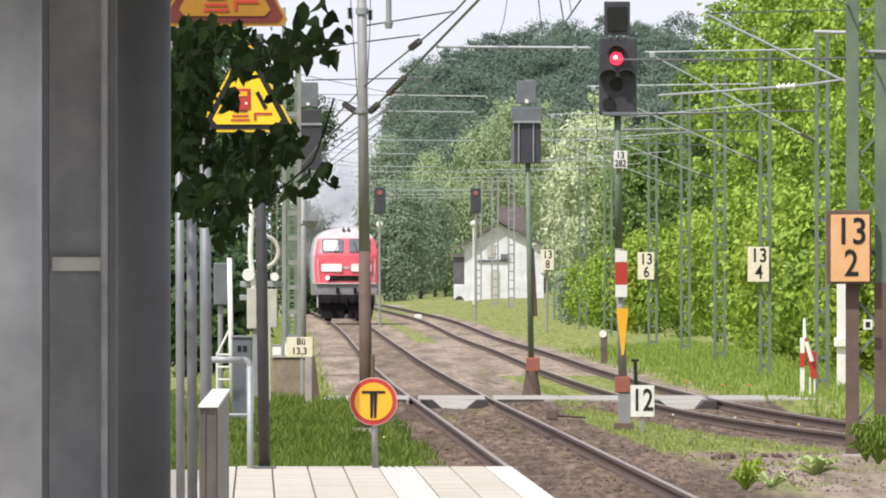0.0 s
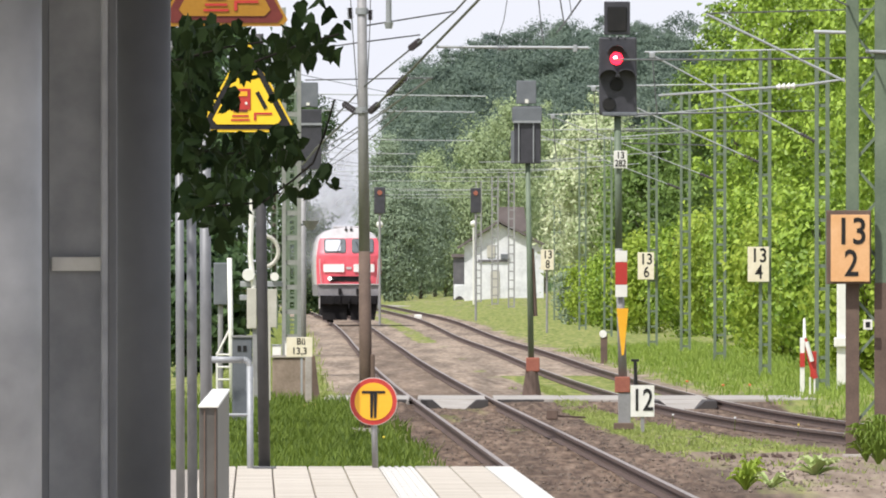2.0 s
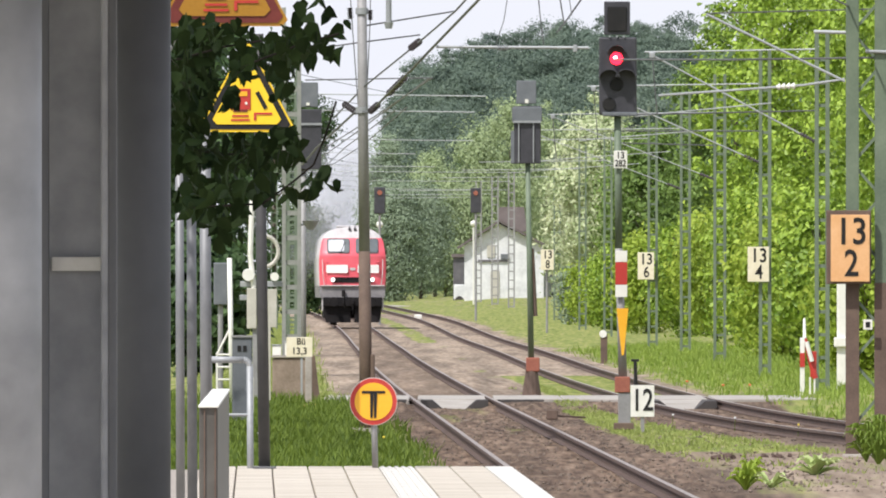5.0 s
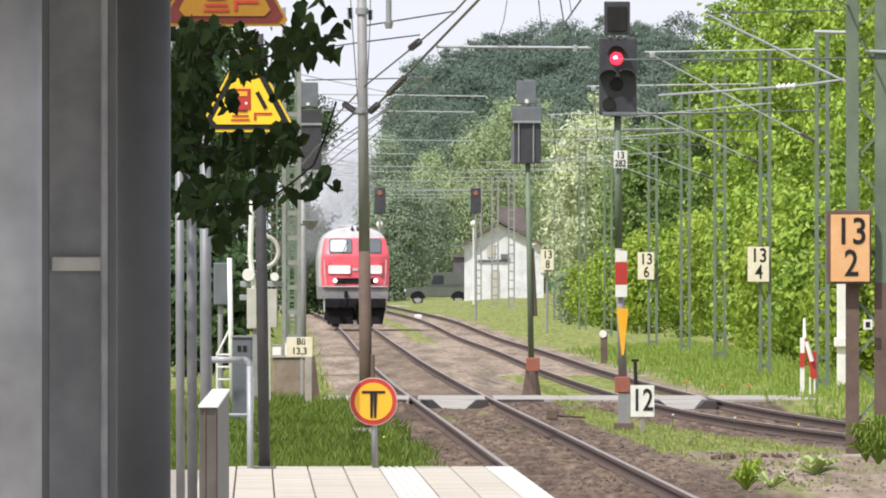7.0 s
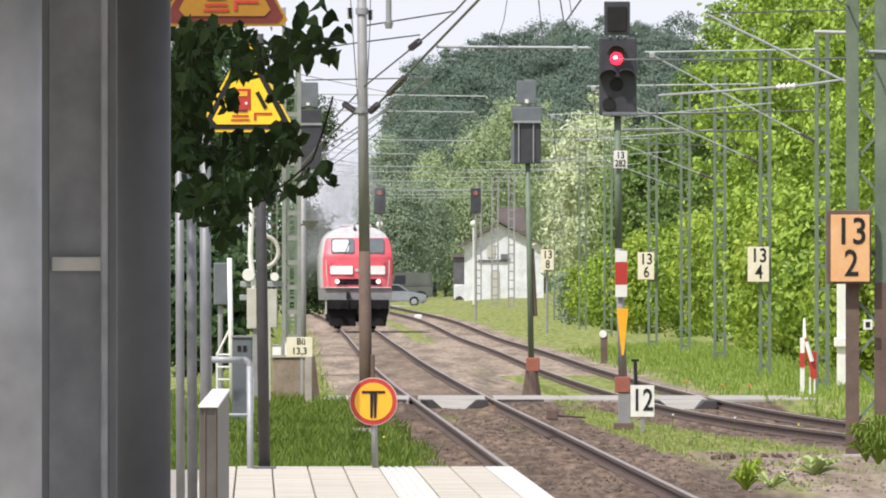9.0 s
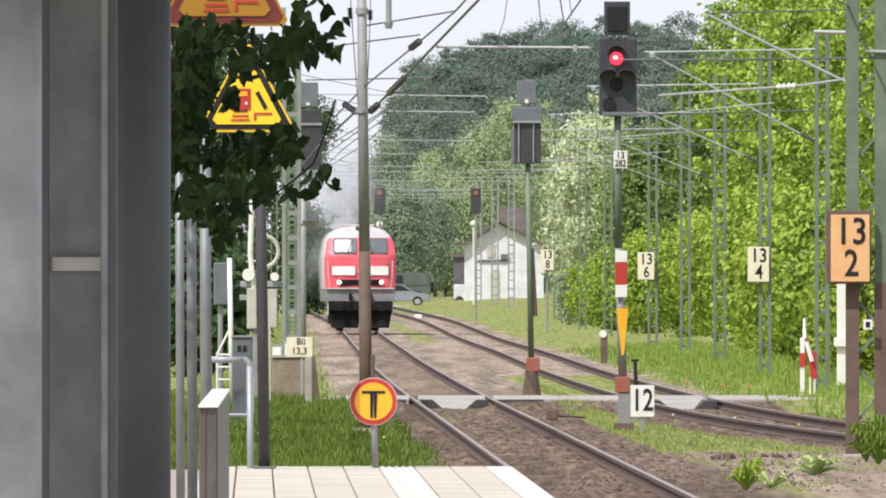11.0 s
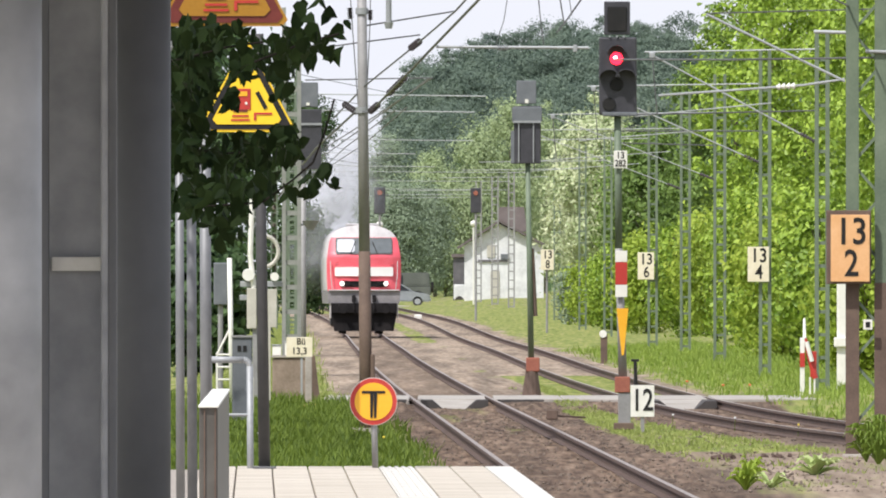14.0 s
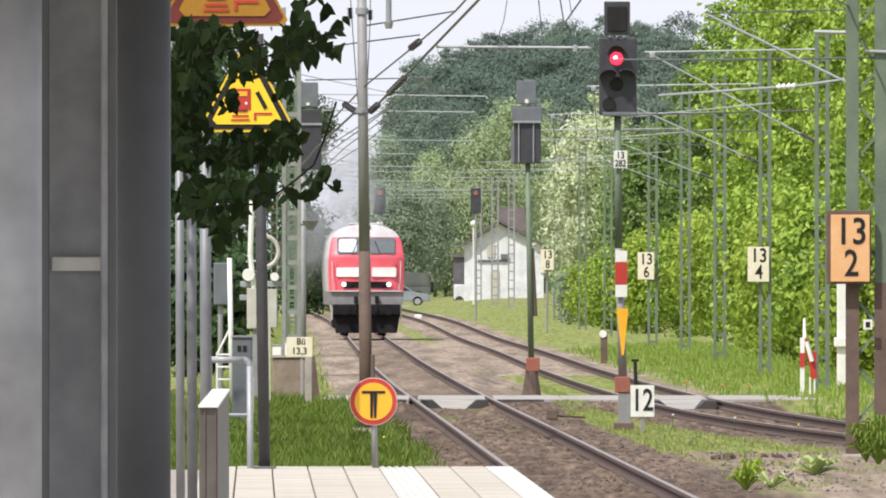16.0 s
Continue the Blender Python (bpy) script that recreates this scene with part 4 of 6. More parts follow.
# hanging arm over the main track with its droppers
arm = thing("registration_arm", "pale alloy tube hung across the main track on wires", "overhead line arm")
part("tube", tube(B(), (-0.094, 305, 5.492), (2.028, 305, 5.477), 0.020), TUBE, arm)
part("insulator", insulator(B(), (0.755, 305, 5.477), (0.912, 305, 5.477), 0.045, 4), GALV, arm)
part("clamp", box(B(), (1.839, 305, 5.469), (0.06, 0.06, 0.1), 0.01), GALV, arm)
part("dropper", path_tube(B(), [(1.399, 305, 5.516), (1.344, 305, 5.987), (1.305, 305, 6.459)], 0.008), WIRE, arm)
part("dropper", path_tube(B(), [(0.739, 305, 5.516), (0.849, 305, 5.870), (0.928, 305, 6.381)], 0.006), WIRE, arm)
part("dropper", path_tube(B(), [(1.580, 305, 5.689), (1.698, 305, 5.830), (1.973, 305, 6.223)], 0.012), WIRE, arm)
part("dropper", path_tube(B(), [(1.682, 305, 5.830), (1.604, 305, 6.302)], 0.010), WIRE, arm)
part("dropper", path_tube(B(), [(1.792, 305, 5.925), (1.737, 305, 6.302)], 0.006), WIRE, arm)
wire([(-1.280, 345, 7.120), (-0.836, 345, 7.147)], 0.03, "short galvanised bracket on the pole", "pole_bracket")
drop = thing("hanging_weight", "grey galvanised weight tube hanging on a line", "weight")
part("tube", tube(B(), (-0.854, 345, 7.192), (-0.854, 345, 6.285), 0.045, sides=16), GALV, drop)
part("end_cap", tube(B(), (-0.854, 345, 6.302), (-0.854, 345, 6.205), 0.075, 0.05, 16), GALV, drop)

# ---- signals and signs ----
def rect(bm, x0, x1, z0, z1, y, thick, bevel=0.01, mi=0):
    return box(bm, ((x0 + x1) / 2, y, (z0 + z1) / 2), (x1 - x0, thick, z1 - z0), bevel, mi=mi)


sig = thing("main_signal", "dark main signal showing a red light on a grey green mast", "signal", (2.851, 350, -0.12))
OX, OZ = 2.851, 0.12


def spart(name, x0, x1, z1, z0, y, thick, m, label="", bevel=0.012):
    return part(name, rect(B(), x0 - OX, x1 - OX, z0 + OZ, z1 + OZ, y, thick, bevel), m, sig, label)


spart("upper_box", 2.571, 2.986, 6.695, 6.163, 0, 0.25, DARK, "dark upper indicator box")
spart("indicator_pane", 2.625, 2.932, 6.614, 6.217, -0.14, 0.02, BLACK)
spart("screen", 2.490, 3.094, 6.127, 4.882, 0, 0.22, DARK, "dark signal screen", 0.03)
spart("lower_rim", 2.544, 3.103, 4.927, 4.864, -0.02, 0.28, GREYBOX)
shaft = B()
tube(shaft, (2.787 - OX, 0.02, 4.882 + OZ), (2.805 - OX, 0.02, 2.753 + OZ), 0.055, 0.06, 16)
part("mast", shaft, MAST_GREEN, sig, smooth=True)
shaft = B()
tube(shaft, (2.805 - OX, 0.02, 2.753 + OZ), (2.878 - OX, 0.02, 0.498 + OZ), 0.06, 0.07, 16)
part("lower_mast", shaft, POLE, sig, smooth=True)
for px, pz, m, nm in ((2.769, 5.784, LAMPRED, "red_lamp"), (2.769, 5.369, BLACK, "dark_lamp"), (2.652, 5.053, BLACK, "dark_lamp")):
    b2 = B()
    r = 0.105 if m is LAMPRED else 0.11
    tube(b2, (px - OX, -0.10, pz + OZ), (px - OX, -0.14, pz + OZ), r, r * 0.9, 20)
    part(nm, b2, m, sig, "glowing red lens" if m is LAMPRED else "")
b2 = B()
ball(b2, (2.751 - OX, -0.13, 5.793 + OZ), 0.038, 1, 0.5, 1)
part("lamp_core", b2, LAMPCORE, sig)
for zz, rr, px in ((5.983, 0.15, 2.769), (5.586, 0.17, 2.652), (5.586, 0.17, 2.923)):
    b2 = B()
    pts = [(rr * math.cos(radians(a)), rr * 0.8 * math.sin(radians(a))) for a in range(0, 181, 20)]
    inner = [(x * 0.86, z * 0.86) for x, z in pts[::-1]]
    prism(b2, [(px - OX + x, zz - 0.1 + OZ + z) for x, z in pts + inner], -0.34, -0.10)
    part("hood", b2, DARK, sig)
for px in (2.661, 2.778, 2.887):
    part("bolt", tube(B(), (px - OX, -0.11, 6.136 + OZ), (px - OX, -0.14, 6.136 + OZ), 0.018), GALV, sig)
spart("number_plate", 2.724, 2.941, 4.314, 4.034, -0.08, 0.02, SIGNWHITE, "white plate with unreadable marks", 0.004)
text_part("13", 0.15, BLACK, sig, (2.832 - OX, -0.093, 4.238 + OZ), squeeze=0.9)
text_part("282", 0.15, BLACK, sig, (2.832 - OX, -0.093, 4.108 + OZ), squeeze=0.8)
spart("mast_plate_white", 2.751, 2.941, 2.717, 2.537, -0.09, 0.02, SIGNWHITE, "", 0.003)
spart("mast_plate_red", 2.751, 2.941, 2.532, 2.176, -0.09, 0.02, RED, "red band of the mast plate", 0.003)
spart("mast_plate_white", 2.751, 2.941, 2.171, 1.977, -0.09, 0.02, SIGNWHITE, "", 0.003)
b2 = B()
prism(b2, [(2.769 - OX, 1.797 + OZ), (2.959 - OX, 1.797 + OZ), (2.887 - OX, 1.048 + OZ), (2.851 - OX, 1.048 + OZ)], -0.10, -0.08)
part("amber_wedge", b2, AMBER, sig, "amber tapering plate")
spart("foot_box", 2.742, 2.986, 0.706, 0.453, 0, 0.22, RUSTRED, "red brown foot box")
spart("foot_post", 2.796, 2.995, 0.453, -0.12, 0, 0.18, POLE)
spart("base_plate", 2.724, 3.049, -0.03, -0.14, 0, 0.34, POLE_BROWN)
b2 = B()
tube(b2, (2.778 - OX, 0.15, 4.864 + OZ), (2.580 - OX, 0.0, 4.882 + OZ), 0.015)
part("strut", b2, GALV, sig)

sp = thing("speed_sign", "white plate with a black number twelve beside the signal", "sign", (3.148, 346, -0.15))
part("plate", rect(B(), -0.187, 0.187, 0.090 + 0.15, 0.589 + 0.15, 0, 0.02, 0.004), SIGNWHITE, sp)
part("stake", rect(B(), -0.03, 0.03, -0.1, 0.518 + 0.15, 0.03, 0.04, 0.004), POLE, sp)
text_part("12", 0.490, BLACK, sp, (0, -0.014, 0.339 + 0.15), squeeze=0.72)

ind = thing("ground_marker", "short dark post with a flat head beside the signal", "marker post", (3.418, 390, -0.15))
part("post", tube(B(), (0.03, 0, 0), (0, 0, 0.803 + 0.15), 0.04, 0.03), BLACK, ind)
part("head", box(B(), (0, 0, 0.823 + 0.15), (0.14, 0.06, 0.05), 0.01), BLACK, ind)

# the signal seen from behind
bs = thing("signal_seen_from_behind", "grey back of a signal on a slim grey mast", "signal", (1.782, 446, -0.15))
BX = 1.782


def bpart(name, x0, x1, z1, z0, y, thick, m, bevel=0.015, label=""):
    return part(name, rect(B(), x0 - BX, x1 - BX, z0 + 0.15, z1 + 0.15, y, thick, bevel), m, bs, label)


bpart("upper_box", 1.494, 1.897, 6.311, 5.839, 0, 0.3, GREYBOX)
bpart("back_panel", 1.437, 1.989, 5.793, 4.621, 0, 0.3, DARK)
bpart("cover", 1.402, 2.012, 5.770, 5.472, -0.1, 0.2, GREYBOX)
for x in (1.540, 1.839):
    bpart("frame_bar", x - 0.012, x + 0.012, 5.472, 4.644, -0.17, 0.03, GALV, 0)
bpart("frame_bar", 1.425, 1.989, 5.495, 5.449, -0.2, 0.03, GALV, 0)
bpart("side_box", 1.379, 1.460, 5.288, 4.621, 0, 0.3, GREYBOX)
bpart("latch", 1.667, 1.736, 5.931, 5.851, -0.16, 0.04, SIGNWHITE, 0)
part("mast", tube(B(), (1.724 - BX, 0, 4.621 + 0.15), (1.793 - BX, 0, 0.598 + 0.15), 0.05, 0.062, 16), MAST_GREEN, bs, smooth=True)
part("cable_duct", tube(B(), (1.805 - BX, 0.05, 2.897 + 0.15), (1.874 - BX, 0.05, 1.517 + 0.15), 0.05, 0.05, 10), POLE_BROWN, bs)
bpart("joint_box", 1.690, 1.966, 0.678, 0.391, 0, 0.24, RUSTRED, 0.02, "red brown joint box")
b2 = B()
tube(b2, (0.02, 0, -0.1), (0.02, 0, 0.425 + 0.15), 0.22, 0.12, 12)
part("flared_foot", b2, POLE_BROWN, bs)

b2s = thing("signal_seen_from_behind", "grey back of a signal half hidden by leaves", "signal", (-2.772, 450, -0.15))
part("upper_box", rect(B(), -0.232, 0.209, 5.802 + 0.15, 6.312 + 0.15, 0, 0.3, 0.015), GREYBOX, b2s)
part("back_panel", rect(B(), -0.209, 0.278, 4.526 + 0.15, 5.756 + 0.15, 0, 0.3, 0.015), DARK, b2s)
part("frame_bar", rect(B(), -0.220, 0.290, 5.431 + 0.15, 5.477 + 0.15, -0.17, 0.03, 0), GALV, b2s)
part("latch", rect(B(), -0.035, 0.035, 5.837 + 0.15, 5.895 + 0.15, -0.16, 0.03, 0), SIGNWHITE, b2s)
part("mast", tube(B(), (-0.1, 0, 0), (-0.1, 0, 4.526 + 0.15), 0.07, 0.065, 14), POLE, b2s, smooth=True)
for x, zt in ((-2.973, 1030.0), (1.629, 1090.0)):
    q = thing("distant_signal", "small dark signal with a red light far down the line", "signal", (x, zt, rise(zt) - 0.1), group="distant signals")
    zc = (2.23 - (355 - 498) * zt / 38800) - rise(zt) + 0.1
    part("screen", box(B(), (0, 0, zc), (0.52, 0.15, 1.25), 0.04), DARK, q)
    part("mast", tube(B(), (0, 0.05, 0), (0, 0.05, zc - 0.6), 0.06), POLE, q)
    part("red_lamp", tube(B(), (0, -0.08, zc + 0.36), (0, -0.12, zc + 0.36), 0.12, 0.11, 14), RUSTRED, q)
for x, y, z in ((-3.551, 1230.0, 5.400), (1.893, 1360.0, 5.805)):
    q = thing("station_lamp", "slim pale post with a round white lamp head", "street lamp", (x, y, rise(y) - 0.1), group="lamps along the line")
    part("post", tube(B(), (0, 0, 0), (0, 0, z - rise(y)), 0.05), SIGNWHITE, q)
    part("head", ball(B(), (0, 0, z - rise(y) + 0.1), 0.2), SIGNWHITE, q, smooth=True)

# kilometre plates
KM = "kilometre plates"


def km_plate(x0, x1, z1, z0, y, top, low, m, label, frame_m=None):
    x, w, h = (x0 + x1) / 2, x1 - x0, z1 - z0
    t = thing("kilometre_plate", label, "sign", (x, y, z0), group=KM)
    part("plate", rect(B(), -w / 2, w / 2, 0, h, 0, 0.03, 0.008), m, t)
    if frame_m:
        part("frame", rect(B(), -w / 2 - 0.06, w / 2 + 0.02, -0.03, h + 0.06, 0.06, 0.08, 0.01), frame_m, t, "dark brown backing frame")
    text_part(top, h * 0.56, BLACK, t, (0.03 * w, -0.018, h * 0.735), squeeze=0.86)
    text_part(low, h * 0.56, BLACK, t, (0.03 * w, -0.018, h * 0.26), squeeze=0.8)
    part("bracket", rect(B(), -w * 0.1, w * 0.1, h * 0.3, h * 0.6, 0.06, 0.1, 0), GALV, t)
    return t


km_plate(5.302, 5.834, 3.139, 2.222, 299.75, "13", "2", SIGNORANGE, "weathered orange plate reading 13 over 2 on a mast", POLE_BROWN)
km_plate(7.181, 7.687, 3.041, 2.217, 516.8, "13", "4", SIGNCREAM, "cream plate reading 13 over 4 on a lattice mast")
km_plate(6.366, 6.902, 3.171, 2.285, 716.8, "13", "6", SIGNCREAM, "small cream plate reading 13 over 6")
km_plate(4.147, 4.698, 3.572, 2.709, 929.8, "13", "8", SIGNCREAM, "tiny cream plate reading 13 over 8 among trees")
for x, y, z1 in ((4.410, 930.0, 3.500),):
    q = thing("plate_post", "slim dark post holding a kilometre plate", "post", (x, y, rise(y) - 0.1))
    part("post", tube(B(), (0, 0.1, 0), (0, 0.1, z1 - rise(y)), 0.05), POLE, q)

# platform end: prohibition sign
ps = thing("prohibition_sign", "round amber sign with a red ring on a dark post", "sign", (-0.581, 188, PLAT_Z))
part("post", tube(B(), (0.0, 0.03, 0), (-0.015, 0.03, 1.300 - PLAT_Z), 0.026, sides=14), POLE, ps, smooth=True)
zc = 1.198 - PLAT_Z
part("disc", tube(B(), (-0.015, 0.0, zc), (-0.015, -0.015, zc), 0.2, 0.2, 48), RED, ps, "red ring")
part("edge", tube(B(), (-0.015, 0.004, zc), (-0.015, -0.011, zc), 0.205, 0.205, 48), SIGNWHITE, ps)
part("face", tube(B(), (-0.015, -0.012, zc), (-0.015, -0.021, zc), 0.162, 0.162, 48), AMBER, ps, "amber face")
part("bar", rect(B(), -0.115, 0.085, zc + 0.070, zc + 0.092, -0.024, 0.008, 0.002), BLACK, ps)
for q in (-1, 1):
    b2 = B()
    prism(b2, [(-0.017 + q * 0.006, zc - 0.140), (-0.017 + q * 0.026, zc - 0.140), (-0.014 + q * 0.031, zc + 0.075), (-0.014 + q * 0.001, zc + 0.075)], -0.028, -0.022)
    part("bar", b2, BLACK, ps)


# yellow warning triangles
# darkened orange puts the tree's shade into the second sign's colour
ORANGE_SHADED = mat("orange sign paint darkened for shade", (0.30, 0.14, 0.008), (0.40, 0.20, 0.014), 0.5, 0, 4, 40)
DARKRED = mat("dark red sign paint", (0.10, 0.015, 0.012), (0.18, 0.03, 0.02), 0.5, 0, 4, 40)


def warning_sign(x, y, z_base, label, tilt=0.0, m=YELLOW, border=BLACK):
    t = thing("warning_sign", label, "sign", (x, y, z_base), tilt, group="yellow warning signs")

    def tri(name, half, z0, h, y0, y1, m, cut=0.05):
        b3 = B()
        pts = [(-half + cut, z0), (half - cut, z0), (half - cut * 0.25, z0 + cut * 0.8), (cut * 0.45, z0 + h - cut * 0.6), (-cut * 0.45, z0 + h - cut * 0.6), (-half + cut * 0.25, z0 + cut * 0.8)]
        prism(b3, pts, y0, y1)
        return part(name, b3, m, t)
    tri("plate", 0.415, 0.0, 0.79, -0.01, 0.015, m)
    tri("black_border", 0.385, 0.022, 0.735, -0.016, -0.006, border)
    tri("face", 0.305, 0.065, 0.585, -0.024, -0.012, m)
    part("symbol", box(B(), (-0.055, -0.028, 0.28), (0.175, 0.012, 0.18), 0.004), RED, t, "red vehicle symbol")
    part("symbol_window", rect(B(), -0.115, 0.005, 0.305, 0.345, -0.036, 0.008, 0.002), AMBER, t)
    for q in (-0.105, -0.005):
        part("symbol_lamp", tube(B(), (q, -0.034, 0.245), (q, -0.042, 0.245), 0.012, 0.012, 10), SIGNWHITE, t)
    part("symbol_skirt", rect(B(), -0.115, 0.005, 0.170, 0.190, -0.028, 0.008, 0), DARKRED, t)
    part("symbol_rail", rect(B(), -0.125, 0.015, 0.130, 0.145, -0.028, 0.008, 0), RED, t)
    part("symbol_rail", rect(B(), -0.135, 0.025, 0.095, 0.110, -0.028, 0.008, 0), RED, t)
    part("symbol_edge", rect(B(), 0.060, 0.080, 0.100, 0.165, -0.028, 0.008, 0), RED, t)
    part("symbol_edge", rect(B(), 0.080, 0.215, 0.148, 0.165, -0.028, 0.008, 0), RED, t)
    part("symbol_bar", box(B(), (0.125, -0.028, 0.27), (0.035, 0.008, 0.16), 0, ry=-28), BLACK, t)
    part("clamp", rect(B(), -0.05, 0.05, 0.2, 0.3, 0.04, 0.05, 0), GALV, t)
    return t


w1 = warning_sign(-1.672, 186.9, 3.502, "yellow triangular warning sign with black border on a post")
w2 = warning_sign(-1.393, 139.9, 3.857, "orange triangular warning sign with the tree's shade in its colour", 0.0, ORANGE_SHADED, DARKRED)
POST_DARK = mat("dark weathered post paint", (0.035, 0.035, 0.036), (0.075, 0.072, 0.07), 0.6, 0, 3, 20)
sp1 = thing("sign_post", "dark slender steel post at the platform's end", "post", (-1.523, 187, PLAT_Z))
part("post", tube(B(), (0, 0.06, 0), (-1.576 - -1.523, 0.06, 4.341 - PLAT_Z), 0.05, 0.045, 16), POST_DARK, sp1, smooth=True)
part("base_plate", box(B(), (0, 0.06, 0.01), (0.2, 0.2, 0.02), 0.004), SHADE_STEEL, sp1)
sp2 = thing("sign_bracket", "thin grey bracket holding a warning sign to the shelter", "bracket")
part("arm", path_tube(B(), [(-1.782, 140, 3.630), (-1.616, 140, 4.012)], 0.016), GALV, sp2)
part("arm", path_tube(B(), [(-2.179, 139.96, 4.099), (-1.349, 139.96, 4.099)], 0.02), GALV, sp2)
part("post", tube(B(), (-1.855, 140.1, PLAT_Z), (-1.855, 140.1, 4.243), 0.05, sides=14), SHADE_STEEL, sp2)

# level crossing plate and plinth
bu = thing("crossing_plate", "small white plate lettered for the level crossing", "sign", (-2.717, 415, 0.797))
part("plate", rect(B(), -0.246, 0.246, 0, 0.374, 0, 0.02, 0.006), SIGNCREAM, bu)
text_part("Bü", 0.182, BLACK, bu, (0.03, -0.012, 0.289), squeeze=0.9)
text_part("13,3", 0.182, BLACK, bu, (0.0, -0.012, 0.107), squeeze=0.95)
part("stake", rect(B(), 0.02, 0.06, -0.898, 0.1, 0.03, 0.03, 0), GALV, bu)
pl = thing("concrete_plinth", "stained brown concrete plinth in the grass", "plinth", (-2.884, 415.9, -0.1))
part("block", rect(B(), -3.254 - -2.898, -2.542 - -2.898, -0.1, 0.776 + 0.1, 0.4, 0.7, 0.04), mat("brown stained concrete", (0.17, 0.125, 0.09), (0.32, 0.25, 0.195), 0.9, 0, 3, 25, 0.004), pl)
part("cap", rect(B(), -3.275 - -2.898, -2.521 - -2.898, 0.776 + 0.1, 0.819 + 0.1, 0.4, 0.76, 0.01), CONCRETE, pl)
b2 = B()
prism(b2, [(-2.521 - -2.898, 0.819 + 0.1), (-2.446 - -2.898, 0.819 + 0.1), (-2.327 - -2.898, -0.1), (-2.499 - -2.898, -0.1)], 0.0, 0.5)
part("buttress", b2, POLE_BROWN, pl)
mk = thing("boundary_post", "pale wooden post with an ochre base in the grass", "post", (-2.474, 405, -0.15))
part("post", rect(B(), -0.073, 0.052, 0, 0.831 + 0.15, 0, 0.1, 0.01), CONCRETE, mk)
part("base", rect(B(), -0.146, 0.146, -0.1, -0.046 + 0.15, 0, 0.3, 0.02), mat("ochre concrete", (0.42, 0.24, 0.06), (0.58, 0.36, 0.12), 0.85), mk)

for x, w, h in ((-3.155, 0.17, 0.19), (-2.935, 0.13, 0.25)):
    q = thing("cable_box", "small white cable box on the concrete plinth", "box", (x, 416.0, 0.819), group="cable boxes")
    part("case", rect(B(), -w / 2, w / 2, 0, h, 0.2, 0.15, 0.012), SIGNWHITE, q)
    part("lid", rect(B(), -w / 2 - 0.012, w / 2 + 0.012, h, h + 0.02, 0.2, 0.18, 0.004), GALV, q)
rm = thing("marker_post", "squat dark wooden post with a round white disc", "post", (4.70, 640, ground_z(4.70, 640) - 0.05))
part("post", rect(B(), -0.10, 0.10, 0, 0.90, 0, 0.16, 0.02), POLE_BROWN, rm)
part("disc", tube(B(), (-0.03, -0.08, 0.92), (-0.03, -0.11, 0.92), 0.11, 0.11, 20), SIGNWHITE, rm, "white round disc")

# ---- by the level crossing ----
CREAM = mat("cream machine paint", (0.38, 0.36, 0.30), (0.54, 0.51, 0.44), 0.6, 0, 3, 20)
bd = thing("barrier_drive", "cream and grey barrier machine with counterweight plates", "barrier", (-3.386, 408, -0.1))
BXX = -3.386


def dpart(name, x0, x1, z1, z0, y, th, m, bv=0.012):
    return part(name, rect(B(), x0 - BXX, x1 - BXX, z0 + 0.1, z1 + 0.1, y, th, bv), m, bd)


dpart("counterweight", -3.649, -3.470, 2.104, 1.347, -0.1, 0.12, CREAM)
dpart("counterweight", -3.302, -3.092, 2.083, 1.368, -0.1, 0.12, CREAM)
dpart("cross_beam", -3.775, -2.986, 2.230, 2.125, 0, 0.12, GALV)
dpart("housing", -3.544, -3.218, 1.368, -0.1, 0.1, 0.4, POLE)
dpart("lamp_bracket", -3.786, -3.596, 1.978, 1.872, 0, 0.08, GALV)
part("lamp", tube(B(), (-3.617 - BXX, 0, 2.346 + 0.1), (-3.617 - BXX, -0.2, 2.346 + 0.1), 0.12, 0.11, 16), SIGNWHITE, bd)
part("lamp", tube(B(), (-3.134 - BXX, 0, 2.314 + 0.1), (-3.134 - BXX, -0.2, 2.314 + 0.1), 0.08, 0.08, 16), SIGNWHITE, bd)
pts = [(-3.323 - BXX + 0.26 * math.sin(radians(a)), -0.05, 2.524 + 0.1 + 0.26 - 0.26 * math.cos(radians(a)) * 1.1) for a in range(0, 181, 15)]
part("curved_arm", path_tube(B(), pts, 0.04, 8), CREAM, bd)
part("hanging_cable", path_tube(B(), [(-3.544 - BXX, -0.1, 3.997), (-3.586 - BXX, -0.1, 2.840), (-3.523 - BXX, -0.1, 2.209)], 0.05, 8), SIGNWHITE, bd)
fr = thing("white_post_frame", "slim white post with a small ladder frame", "post", (-3.876, 400, -0.1))
part("post", tube(B(), (0.03, 0, -0.1), (-0.02, 0, 2.653 + 0.1), 0.045, sides=12), SIGNWHITE, fr, smooth=True)
part("brace", tube(B(), (-4.124 - -3.876, 0, 0.890 + 0.1), (0.0, 0, 1.385 + 0.1), 0.02), SIGNWHITE, fr)
for z in (0.890, 0.663, 0.436, 0.251):
    part("rung", tube(B(), (-4.124 - -3.876, 0, z + 0.1), (0, 0, z + 0.1), 0.018), SIGNWHITE, fr)
part("stile", tube(B(), (-4.124 - -3.876, 0, 0.148 + 0.1), (-4.124 - -3.876, 0, 0.921 + 0.1), 0.018), SIGNWHITE, fr)
lb = thing("loudspeaker_box", "dark grey equipment box on a short post", "box", (-4.082, 402, -0.1))
part("case", rect(B(), -0.124, 0.135, 1.795 + 0.1, 2.572 + 0.1, 0.1, 0.3, 0.02), GREYBOX, lb)
